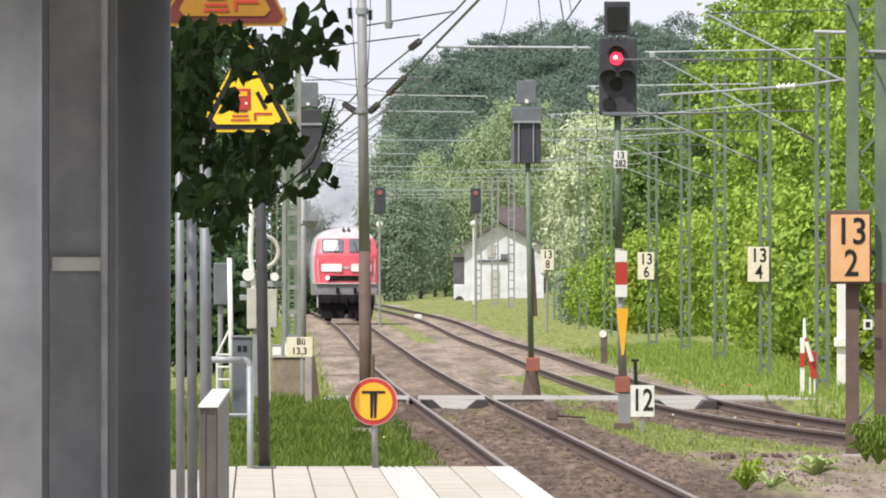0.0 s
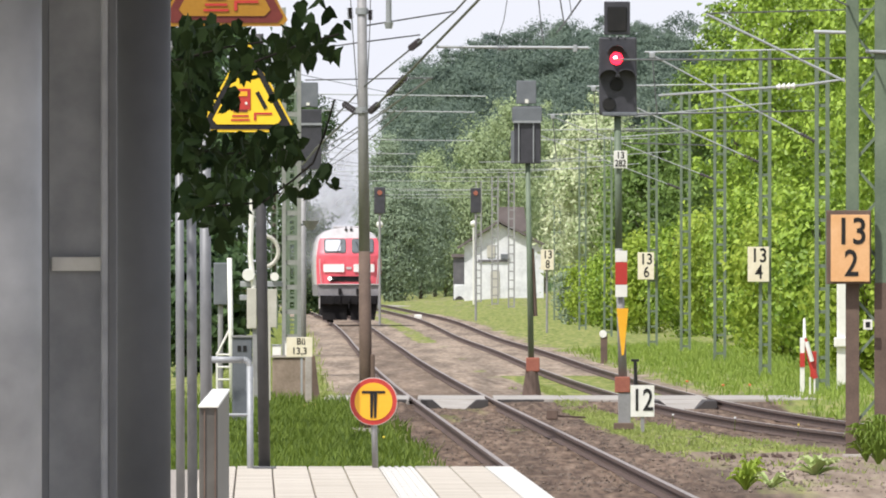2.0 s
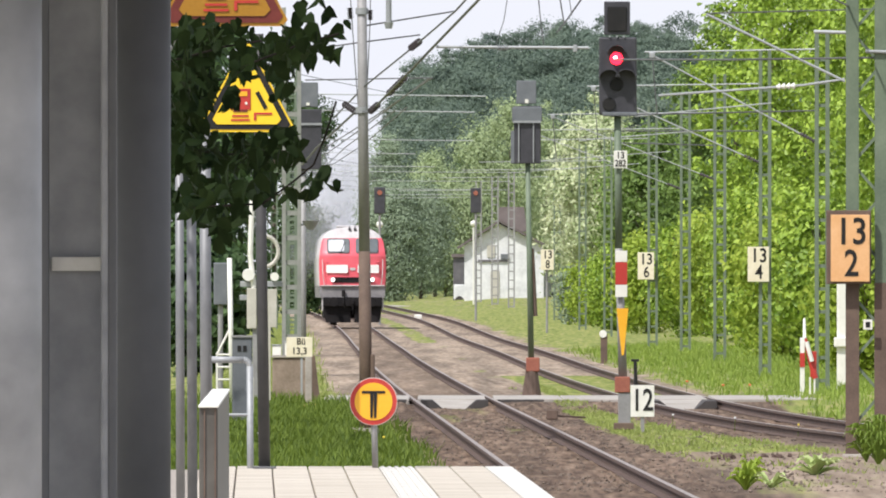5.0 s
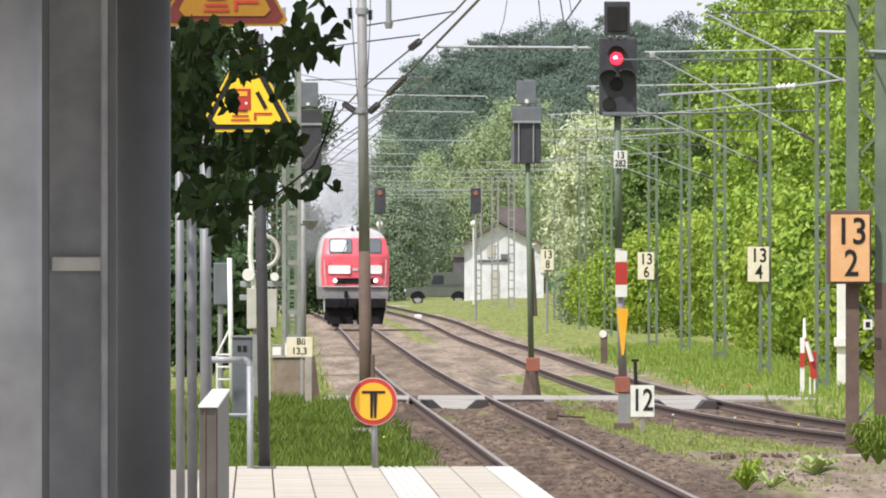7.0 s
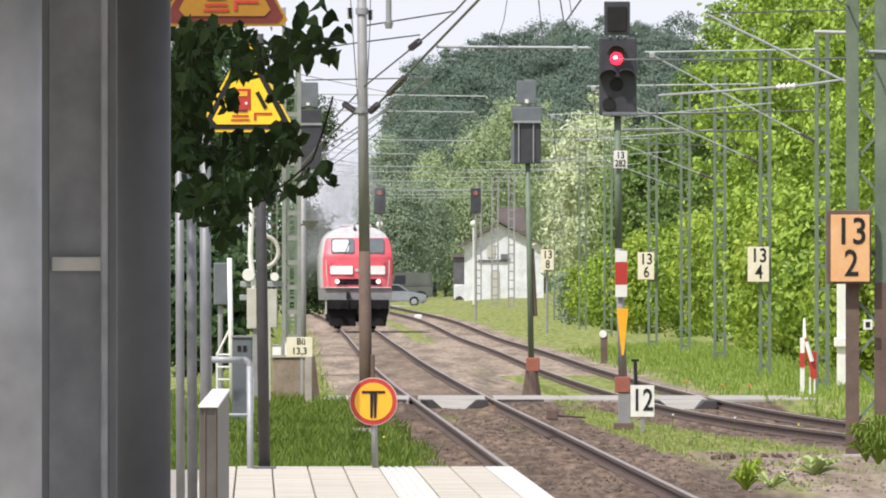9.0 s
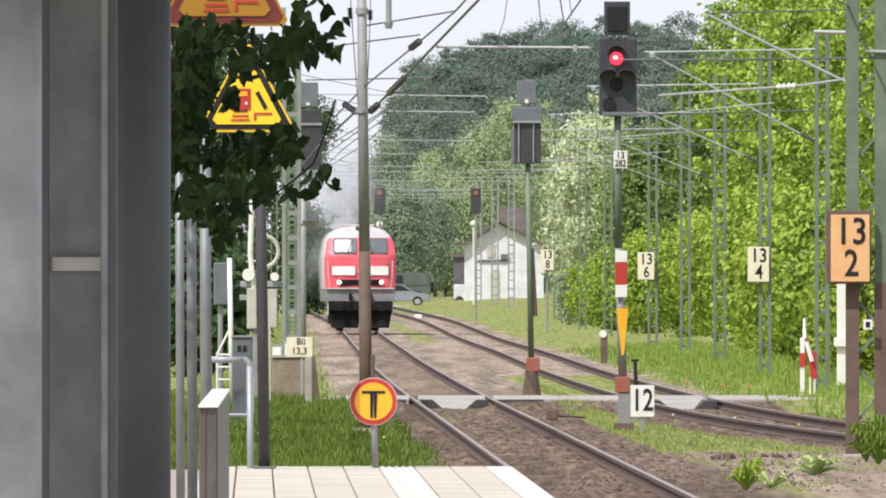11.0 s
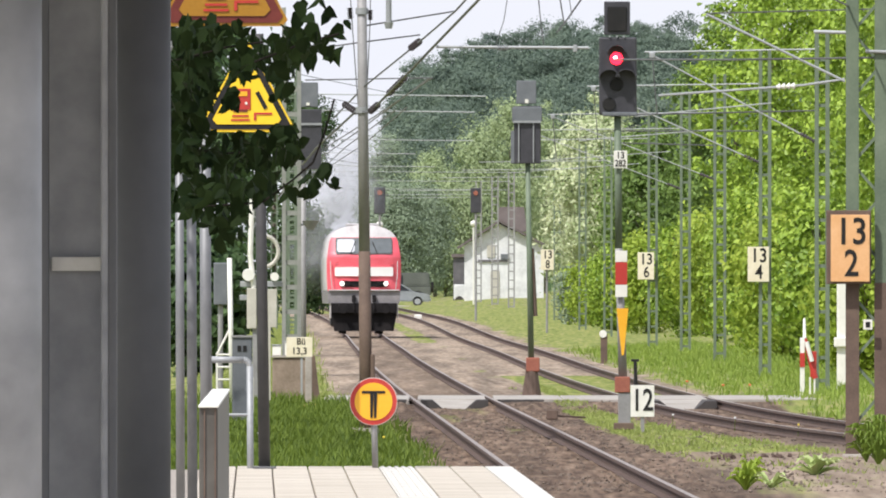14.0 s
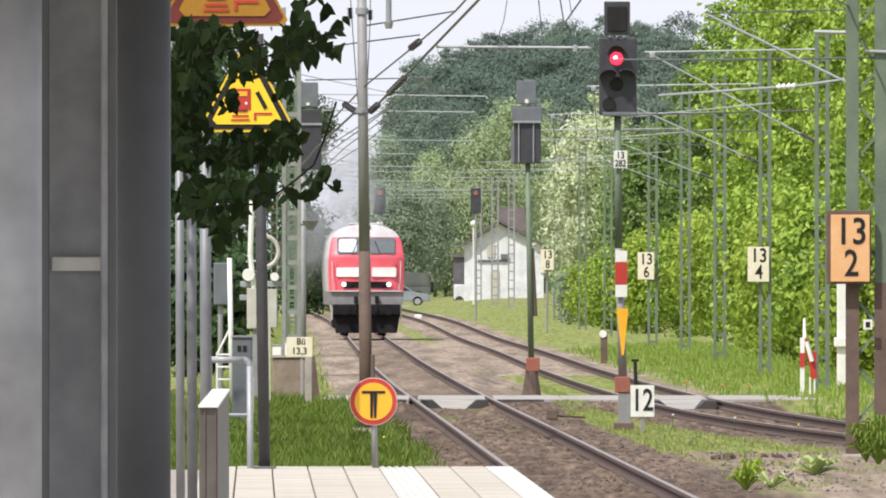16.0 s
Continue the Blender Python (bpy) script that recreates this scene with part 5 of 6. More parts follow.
part("post", tube(B(), (0, 0.1, 0), (0, 0.1, 1.795 + 0.1), 0.05), POLE, lb)
cb = thing("switch_cabinet", "grey metal trackside cabinet with unreadable marks", "cabinet", (-3.211, 350, -0.05))
part("case", rect(B(), -0.153, 0.162, 0.0, 1.328 + 0.05, 0, 0.35, 0.015), GREYBOX, cb)
part("lid", rect(B(), -0.162, 0.171, 1.328 + 0.05, 1.364 + 0.05, 0, 0.4, 0.006), POLE, cb)
for x in (-0.04, 0.05):
    part("mark", rect(B(), x - 0.03, x + 0.03, 1.111 + 0.05, 1.202 + 0.05, -0.18, 0.01, 0), BLACK, cb)
for x, y, h in ((-3.127, 360, 0.75), (-3.150, 398, 1.55)):
    q = thing("marker_stake", "thin pale wooden stake in the grass", "stake", (x, y, -0.1), group="pale stakes")
    part("stake", rect(B(), -0.02, 0.02, 0, h, 0, 0.03, 0.004), CREAM, q)

wp = thing("white_barrier_post", "thick white post with small side boxes beside the crossing", "post", (8.211, 450, 0.0))
part("post", rect(B(), -0.127, 0.105, 0, 2.207, 0, 0.22, 0.02), SIGNWHITE, wp)
part("side_box", rect(B(), -0.19, 0.10, 0.88, 1.08, -0.15, 0.1, 0.02), SIGNWHITE, wp)
part("cap", rect(B(), -0.137, 0.115, 2.207, 2.25, 0, 0.25, 0.005), GALV, wp)
ba = thing("crossing_barrier", "raised red and white crossing barrier machine on a white stand", "barrier", (7.170, 432, -0.05))
part("stand", rect(B(), -0.134, -0.045, 0, 1.117 + 0.05, 0, 0.15, 0.01), SIGNWHITE, ba)
part("strut", tube(B(), (-0.045, 0, 1.094 + 0.05), (0.167, 0, 0.315 + 0.05), 0.05, 0.06, 10), RED, ba, "red and white strut")
part("strut", tube(B(), (-0.011, -0.08, 1.039 + 0.05), (0.100, -0.08, 0.649 + 0.05), 0.045, 0.045, 10), SIGNWHITE, ba)
part("counterweight", rect(B(), 0.067, 0.189, 0.337 + 0.05, 0.849 + 0.05, 0.02, 0.12, 0.01), RED, ba, "red counterweight")
part("stripe", rect(B(), -0.138, -0.040, 0.538 + 0.05, 0.816 + 0.05, -0.02, 0.15, 0.004), RED, ba)
part("boom", tube(B(), (-0.045, 0, 1.094 + 0.05), (-0.045, 0.4, 1.484 + 0.05), 0.035, 0.025), SIGNWHITE, ba)
part("leg", rect(B(), 0.045, 0.078, 0, 0.337 + 0.05, 0, 0.08, 0.004), SIGNWHITE, ba)
part("leg", rect(B(), 0.134, 0.167, 0, 0.337 + 0.05, 0, 0.08, 0.004), SIGNWHITE, ba)
sb = thing("mast_tag", "tiny white tag with an unreadable mark on the mast", "sign", (5.810, 299.8, 1.567))
part("plate", rect(B(), -0.062, 0.062, 0, 0.139, 0, 0.02, 0.003), SIGNWHITE, sb)
part("mark", rect(B(), -0.031, 0.031, 0.031, 0.108, -0.012, 0.006, 0), BLACK, sb)

# ---- white crossing keeper's house ----
HY = 1450.0
RENDER_WHITE = mat("weathered white wall render", (0.50, 0.50, 0.50), (0.80, 0.80, 0.79), 0.9, 0, 1.4, 6)
ROOFING = mat("dark grey brown roof tiles", (0.09, 0.075, 0.07), (0.17, 0.14, 0.13), 0.85, 0, 2, 15)
hs = thing("white_house", "small white house with a dark gable roof", "house", (3.961, HY, rise(HY) - 0.2))
hz = rise(HY) - 0.2
HX = 3.961
ez, tz = 4.136 - hz, 5.518 - hz
wl, wr = 1.420 - HX, 6.652 - HX
ridge_x, ridge_z = 3.737 - HX, 6.12 - hz
b2 = B()
prism(b2, [(wl, 0), (wr, 0), (wr, ez + 0.42), (ridge_x, ridge_z - 0.1), (wl, ez + 0.42)], 0, 8.0)
part("wall", b2, RENDER_WHITE, hs)
for a, b in (((1.0 - HX, 4.36 - hz), (ridge_x, ridge_z)), ((ridge_x, ridge_z), (7.0 - HX, 4.40 - hz))):
    b2 = B()
    d = Vector((b[0] - a[0], 0, b[1] - a[1]))
    nrm = Vector((-d.z, 0, d.x)).normalized() * 0.16
    prism(b2, [a, b, (b[0] + nrm.x, b[1] + nrm.z), (a[0] + nrm.x, a[1] + nrm.z)], -0.5, 8.3)
    part("roof_slope", b2, ROOFING, hs)
b2 = B()
prism(b2, [(3.588 - HX, tz), (5.606 - HX, tz), (5.381 - HX, 7.163 - hz), (3.737 - HX, 7.163 - hz)], 5.0, 9.0)
part("rear_roof", b2, mat("brown tiled rear roof", (0.13, 0.105, 0.097), (0.22, 0.185, 0.172), 0.9, 0, 1.5, 10), hs, "brown tiled roof of the rear wing")
shed = thing("wooden_shed", "dark wooden shed behind the white house", "shed", (1.188, 1487.0, rise(1487) - 0.2))
part("wall", rect(B(), -0.498, 0.766, 0, 3.840 - rise(1487) + 0.2, 0.0, 3.0, 0.02), LOCO_GREY, shed)
part("roof", rect(B(), -0.613, 0.881, 3.840 - rise(1487) + 0.2, 4.070 - rise(1487) + 0.2, 0.0, 3.4, 0.02), ROOFING, shed)
part("beam", rect(B(), 2.317 - HX, 4.260 - HX, 3.501 - hz, 3.650 - hz, -0.06, 0.1, 0), LOCO_GREY, hs)
part("shutter", rect(B(), 2.915 - HX, 3.438 - HX, 3.800 - hz, 4.622 - hz, -0.04, 0.06, 0.01), CREAM, hs, "pale wooden shutter")
part("sign_box", rect(B(), 3.812 - HX, 4.335 - HX, 3.687 - hz, 4.024 - hz, -0.1, 0.16, 0.02), GREYBOX, hs)
part("door", rect(B(), 3.139 - HX, 3.737 - HX, 0, 2.903 - hz, -0.03, 0.05, 0.01), CREAM, hs)
ws = thing("white_trailer", "low white trailer parked in front of the house", "trailer", (1.262, 1483.6, rise(1484) - 0.14))
part("box", rect(B(), -0.538, 0.538, 0.35, 2.153 - rise(1490), 0, 1.2, 0.06), RENDER_WHITE, ws)
part("wheel", tube(B(), (-0.147, -0.62, 0.3), (-0.147, -0.5, 0.3), 0.3, 0.3, 16), RUBBER, ws)
ms = thing("white_marker_stone", "small white marker stone between the tracks", "marker", (-1.270, 1120.0, rise(1120) - 0.1))
part("stone", box(B(), (0, 0, 0.10), (0.40, 0.25, 0.26), 0.06), SIGNWHITE, ms)

# ---- cars beyond the train ----
OLIVE = mat("dull grey olive car paint", (0.075, 0.083, 0.07), (0.13, 0.14, 0.12), 0.45, 0, 1, 10)
SILVER = mat("silver car paint", (0.26, 0.275, 0.29), (0.38, 0.40, 0.415), 0.3, 0.5, 1, 10)
TYRE = RUBBER
CAR_GLASS = mat("dark car glass", (0.02, 0.025, 0.03), (0.04, 0.045, 0.05), 0.05, 0, 1, 5)


def wheels(car, xs, r, half):
    out = []
    for x in xs:
        for s in (-1, 1):
            me = mesh_of(tube(B(), (0, -0.1, 0), (0, 0.1, 0), r, r, 24), "tyre", TYRE)
            w = new("wheel", me)
            w.parent = car
            w.location = (x, s * half, r)
            b3 = B()
            tube(b3, (0, -0.115, 0), (0, 0.115, 0), r * 0.62, r * 0.62, 16)
            for k in range(5):
                a = k * math.tau / 5
                box(b3, (math.cos(a) * r * 0.35, 0, math.sin(a) * r * 0.35), (r * 0.12, 0.25, r * 0.12))
            part("rim", b3, GALV, w)
            out.append(w)
    return out


def off_roader():
    """Nose towards -x, the middle of its length at the origin."""
    t = thing("off_road_car", "boxy grey olive off-road car with a canvas rear", "car", (0, 1480, 0))
    b3 = B()
    prism(b3, [(-2.2, 0.55), (2.2, 0.55), (2.25, 1.25), (-0.75, 1.25), (-2.1, 1.15), (-2.25, 0.9)], -0.85, 0.85)
    bmesh.ops.bevel(b3, geom=list(b3.edges), offset=0.05, segments=2, affect="EDGES")
    part("body", b3, OLIVE, t)
    b3 = B()
    prism(b3, [(-0.75, 1.22), (2.2, 1.22), (2.12, 2.2), (-0.35, 2.18)], -0.78, 0.78)
    bmesh.ops.bevel(b3, geom=list(b3.edges), offset=0.06, segments=2, affect="EDGES")
    part("cabin", b3, OLIVE, t)
    for a, b in ((-0.5, 0.35), (0.5, 2.0)):
        b3 = B()
        prism(b3, [(a, 1.4), (b, 1.4), (b, 2.0), (a + 0.18, 2.0)], -0.80, -0.775)
        part("side_window", b3, CAR_GLASS if a < 0 else OLIVE, t)
    part("bumper", box(B(), (-2.32, 0, 0.7), (0.14, 1.6, 0.18), 0.03), LOCO_BLACK, t)
    part("spare_wheel", tube(B(), (2.24, 0, 1.2), (2.42, 0, 1.2), 0.36, 0.34, 20), TYRE, t)
    part("headlamp", tube(B(), (-2.2, -0.6, 0.95), (-2.28, -0.6, 0.95), 0.1, 0.09, 12), SIGNWHITE, t)
    for x in (-1.4, 1.35):
        b3 = B()
        prism(b3, [(x + 0.52 * math.cos(radians(a)), 0.45 + 0.5 * math.sin(radians(a))) for a in range(0, 181, 20)], -0.9, -0.84)
        part("wheel_arch", b3, LOCO_BLACK, t)
    return t, wheels(t, (-1.4, 1.35), 0.38, 0.78)


def estate_car():
    """Nose towards +x."""
    t = thing("silver_car", "silver estate car with dark windows", "car", (0, 1440, 0))
    b3 = B()
    prism(b3, [(-2.15, 0.35), (2.1, 0.3), (2.15, 0.6), (2.0, 0.8), (0.95, 0.98), (-2.1, 1.0), (-2.2, 0.7)], -0.86, 0.86)
    bmesh.ops.bevel(b3, geom=list(b3.edges), offset=0.06, segments=2, affect="EDGES")
    part("body", b3, SILVER, t)
    b3 = B()
    prism(b3, [(-2.05, 0.96), (1.05, 0.96), (0.3, 1.45), (-1.7, 1.48)], -0.72, 0.72)
    bmesh.ops.bevel(b3, geom=list(b3.edges), offset=0.06, segments=2, affect="EDGES")
    part("cabin", b3, SILVER, t)
    for pts in ([(-1.8, 1.02), (-0.5, 1.02), (-0.5, 1.38), (-1.6, 1.4)], [(-0.42, 1.02), (0.8, 1.02), (0.25, 1.37), (-0.42, 1.38)]):
        b3 = B()
        prism(b3, pts, -0.735, -0.715)
        part("side_window", b3, CAR_GLASS, t)
    part("headlamp", box(B(), (2.0, -0.7, 0.68), (0.2, 0.2, 0.14), 0.03), SIGNWHITE, t)
    part("bumper", box(B(), (2.12, 0, 0.42), (0.12, 1.66, 0.2), 0.04), SILVER, t)
    return t, wheels(t, (-1.3, 1.3), 0.32, 0.76)


jeep, jeep_wheels = off_roader()
silver, silver_wheels = estate_car()
far_road = thing("far_crossing_road", "grey road crossing the line beyond the train", "road", kind="structure")
part("surface", box(B(), (0, 1462, rise(1462) - 0.2), (90, 60, 0.12), 0.02), ROAD, far_road)

# ---- grass, stones and weeds ----
GRASS_BLADE = mat("fresh grass blades", (0.022, 0.055, 0.006), (0.19, 0.255, 0.034), 0.6, 0, 0.9, 5, island=0.5, through_light=0.35, spec=0.3)


BANK_BLADE = mat("sunlit bank grass blades", (0.10, 0.17, 0.02), (0.33, 0.43, 0.075), 0.6, 0, 0.35, 5, island=0.5, through_light=0.35, spec=0.3)
DRY_GRASS = mat("thin dry grass blades", (0.16, 0.21, 0.045), (0.39, 0.43, 0.14), 0.7, 0, 0.35, 5, island=0.5, through_light=0.3, spec=0.2)


def blades(name, label, region, count, h0, h1, seed, keep=None, m=None):
    rng = np.random.RandomState(seed)
    v, f = [], []
    n = 0
    while n < count:
        x, y = region(rng)
        g = grassiness(x, y)
        k = 0.5 + 0.5 * noise.noise(Vector((x * 1.4, y * 0.18, seed)))
        if rng.uniform() > max(0.0, g * 1.3 - 0.35 + (k - 0.5) * 1.2) or (keep and not keep(x, y)):
            n += 0.2
            continue
        h = rng.uniform(h0, h1) * (0.5 + 0.9 * k)
        a = rng.uniform(0, math.tau)
        w = 0.006 + 0.010 * rng.uniform()
        lean = rng.normal(0, 0.35 * h, 2)
        z = ground_z(x, y) - 0.02
        i = len(v)
        v += [(x - w, y, z), (x + w, y, z), (x + lean[0] * 0.4 + w * 0.7, y + lean[1] * 0.4, z + h * 0.6), (x + lean[0] * 0.4 - w * 0.7, y + lean[1] * 0.4, z + h * 0.6), (x + lean[0], y + lean[1], z + h)]
        f += [(i, i + 1, i + 2, i + 3), (i + 3, i + 2, i + 4)]
        n += 1
    me = bpy.data.meshes.new(name)
    me.from_pydata(v, [], f)
    me.materials.append(m or GRASS_BLADE)
    return tagged(new(name, me), label, "grass", kind="stuff")


def left_meadow(rng):
    y = 190.5 + (415 - 190.5) * rng.uniform() ** 1.4
    return track_1(y) - 1.35 - rng.uniform() * 4.8, y


def right_meadow(rng):
    y = 330 + 420 * rng.uniform() ** 1.3
    return track_2(y) + 1.6 + rng.uniform() * 4.5, y


def middle_strip(rng):
    y = 255 + 250 * rng.uniform()
    a, b = track_1(y) + 1.6, track_2(y) - 1.4
    return a + (b - a) * rng.uniform(), y


def far_left(rng):
    y = 415 + 700 * rng.uniform()
    return track_1(y) - 1.9 - rng.uniform() * 3.2, y


blades("meadow_grass", "fresh long grass beyond the platform's end", left_meadow, 62000, 0.05, 0.25, 1)
blades("bank_grass", "fresh grass on the bank below the trees", right_meadow, 20000, 0.06, 0.24, 2, m=BANK_BLADE)
blades("strip_grass", "short patchy grass between the two tracks", middle_strip, 15000, 0.03, 0.10, 3, m=DRY_GRASS)
blades("verge_grass", "dry yellow green grass beside the main track", far_left, 9000, 0.08, 0.25, 4, m=DRY_GRASS)

STONE = mat("brown grey ballast stones", (0.06, 0.044, 0.033), (0.22, 0.17, 0.13), 0.9, 0, 1.2, 15, island=0.6)


def stones():
    rng = np.random.RandomState(5)
    n = 9000
    y = 250 + 180 * rng.uniform(size=n) ** 1.25
    off = rng.normal(0.3, 1.0, n) * 2.2
    c = np.array([track_1(q) for q in y])
    x = c + off + 0.4
    z = np.array([ground_z(a, b) for a, b in zip(x, y)])
    s = 0.008 + 0.026 * rng.uniform(size=n) ** 3
    base = np.array([(1, 0, 0), (-1, 0, 0), (0, 1, 0), (0, -1, 0), (0, 0, 0.8), (0, 0, -0.6)], float)
    v = np.empty((n, 6, 3))
    j = rng.uniform(0.6, 1.35, (n, 6, 1))
    v[:] = base[None] * j * s[:, None, None]
    a = rng.uniform(0, math.tau, n)
    cs, sn = np.cos(a)[:, None], np.sin(a)[:, None]
    vx, vy = v[:, :, 0] * cs - v[:, :, 1] * sn, v[:, :, 0] * sn + v[:, :, 1] * cs
    v[:, :, 0], v[:, :, 1] = vx + x[:, None], vy + y[:, None]
    v[:, :, 2] += (z + s * 0.3)[:, None]
    tri = np.array([(0, 2, 4), (2, 1, 4), (1, 3, 4), (3, 0, 4), (2, 0, 5), (1, 2, 5), (3, 1, 5), (0, 3, 5)])
    f = (np.arange(n)[:, None, None] * 6 + tri[None]).reshape(-1, 3)
    me = bpy.data.meshes.new("ballast")
    me.from_pydata(v.reshape(-1, 3).tolist(), [], f.tolist())
    me.materials.append(STONE)
    tagged(new("ballast_stones", me), "loose brown grey ballast stones round the rails", "stones", kind="stuff")


stones()

SLEEPER = mat("old dusty sleeper", (0.16, 0.125, 0.10), (0.27, 0.22, 0.18), 0.9, 0, 2, 20)


def sleepers(parent, line, y0, y1, step=0.62):
    me = mesh_of(box(B(), (0, 0, 0), (2.5, 0.24, 0.14), 0.02), "sleeper", SLEEPER)
    y = y0
    while y < y1:
        o = new("sleeper", me)
        o.matrix_basis = pose(line(y), y, rise(y) - 0.258, 0, 0, 0.5)
        o.parent = parent
        y += step


sleepers(main_track, track_1, 262, 410)

HOSTA = mat("broad leaves with pale edges", (0.30, 0.42, 0.09), (0.72, 0.75, 0.42), 0.5, 0, 3, 9, island=0.6, through_light=0.3)


def rosette(x, y, r, n, seed, h=0.55, name="broadleaf_weed", label="leafy weed with pale green pointed leaves", m=None, slim=0.17):
    rng = np.random.RandomState(seed)
    t = thing(name, label, "plant", (x, y, ground_z(x, y) - 0.02), group="weeds beside the tracks")
    for i in range(n):
        a = i * 2.4 + rng.uniform(-0.3, 0.3)
        ln, up = r * rng.uniform(0.6, 1.1), h * r * rng.uniform(0.5, 1.5)
        wd = r * slim
        dx, dy = math.cos(a), math.sin(a)
        b3 = B()
        prof = [(0, 0, 0.15), (0.3, 0.55, 0.8), (0.6, 0.9, 1.0), (0.85, 0.9, 0.6), (1.0, 0.75, 0.02)]
        rows = []
        for q, zz, ww in prof:
            cx, cy, cz = dx * ln * q, dy * ln * q, up * zz
            rows.append([b3.verts.new((cx - dy * wd * ww, cy + dx * wd * ww, cz + 0.03 * ww)), b3.verts.new((cx, cy, cz)), b3.verts.new((cx + dy * wd * ww, cy - dx * wd * ww, cz + 0.03 * ww))])
        for p, q in zip(rows, rows[1:]):
            b3.faces.new((p[0], p[1], q[1], q[0])), b3.faces.new((p[1], p[2], q[2], q[1]))
        part("leaf", b3, m or HOSTA, t, smooth=True)
    return t


rosette(4.613, 272, 0.36, 22, 1)
rosette(4.980, 285, 0.20, 12, 2)
rosette(3.818, 255, 0.26, 14, 3)
rosette(3.481, 252, 0.24, 30, 4, 1.1, m=LEAF_YELLOW, slim=0.11)
rosette(3.687, 262, 0.20, 14, 5, 1.3, m=LEAF_YELLOW)
for i, (x, y, r) in enumerate(((5.66, 293, 0.30), (5.850, 294, 0.34), (5.900, 290, 0.30), (5.70, 287, 0.24))):
    rosette(x, y, r, 60, 10 + i, 1.4, "grass_clump", "tall clump of narrow green leaves at the mast's foot", BANK_BLADE, 0.07)


def lump(x, y, s, seed, name, label, m, cat):
    rng = np.random.RandomState(seed)
    b3 = B()
    bmesh.ops.create_icosphere(b3, subdivisions=2, radius=1.0)
    for vv in b3.verts:
        k = 0.8 + 0.35 * noise.noise(vv.co * 1.7 + Vector((seed, 0, 0)))
        vv.co = Vector((vv.co.x * s[0] * k, vv.co.y * s[1] * k, vv.co.z * s[2] * k))
    o = solo(name, b3, m, label, cat)
    o.location = (x, y, ground_z(x, y) + s[2] * 0.4)
    return o


for i, (x, y, s) in enumerate(((3.705, 297, (0.10, 0.1, 0.05)), (3.873, 297, (0.11, 0.12, 0.07)), (4.362, 298, (0.07, 0.08, 0.06)), (4.539, 298, (0.12, 0.1, 0.05)), (3.147, 290, (0.06, 0.06, 0.03)), (4.747, 300, (0.04, 0.1, 0.05)))):
    lump(x, y, s, i, "dark_stone", "dark rough clod lying on the gravel", RAIL_SIDE, "stone")
rb = thing("rail_greaser", "small brown box with a rod beside the rail", "track device", (1.880, 378, -0.17))
part("box", box(B(), (0, 0, 0.1), (0.2, 0.25, 0.17), 0.02), POLE_BROWN, rb)
part("rod", tube(B(), (0.1, 0, 0.08), (0.58, 0.1, 0.05), 0.016), RAIL_SIDE, rb)

POPPY = mat("orange red petals", (0.62, 0.12, 0.03), (0.75, 0.2, 0.06), 0.6)
for x, y in ((5.766, 452), (6.286, 450), (5.221, 470)):
    q = thing("poppy", "small orange red poppy in the grass", "flower", (x, y, ground_z(x, y)), group="poppies")
    part("stem", tube(B(), (0, 0, 0), (0.01, 0, 0.24), 0.008, sides=5), GRASS_BLADE, q)
    part("petals", ball(B(), (0.01, 0, 0.27), 0.032, 1, 1, 0.7, 8, 5), POPPY, q)

SEED = mat("white seed down", (0.75, 0.75, 0.72), (0.85, 0.85, 0.82), 0.9)
PETAL = mat("yellow petals", (0.75, 0.55, 0.03), (0.82, 0.65, 0.08), 0.7)
for x, y, m, lb in ((-2.536, 300, SEED, "white dandelion clock in the grass"), (-0.841, 308, PETAL, "yellow dandelion in the grass"), (3.767, 360, SEED, "white dandelion clock in the grass"), (4.681, 352, SEED, "white dandelion clock in the grass"), (5.422, 335, PETAL, "yellow dandelion in the grass")):
    q = thing("dandelion", lb, "flower", (x, y, ground_z(x, y)), group="dandelions")
    part("stem", tube(B(), (0, 0, 0), (0.01, 0, 0.20), 0.006, sides=5), GRASS_BLADE, q)
    part("flower_head", ball(B(), (0.01, 0, 0.22), 0.018, 1, 1, 0.9, 8, 6), m, q)

# ---- tree that hangs into the view over the platform ----
ov = thing("overhanging_tree", "tree with shade-darkened leaves hanging over the platform's edge", "tree", (-2.25, 128, PLAT_Z - 0.05))
OV = Vector((-2.25, 128, PLAT_Z - 0.05))
part("trunk", tube(tube(B(), (0, 0, 0), (0.1, 0, 2.2), 0.14, 0.11, 12), (0.1, 0, 2.18), (0.4, 0, 4.2), 0.11, 0.05, 10), BARK, ov, smooth=True)
sprays = []
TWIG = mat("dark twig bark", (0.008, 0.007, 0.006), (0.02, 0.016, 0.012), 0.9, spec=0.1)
# unseen crown above the sprays, added to shade them and the orange sign
rng_c = np.random.RandomState(77)
over, over_ways = crown_points(rng_c, 1.9, 1.9, 3.9, 7.2, 150, 34, 0.3)
over[:, 0] += -0.25
over[:, 1] += 8.0
cr = new("crown", leaf_mesh("crown", over, 0.14, LEAF_DARKENED, rng_c, droop=1.0))
cr.parent = ov


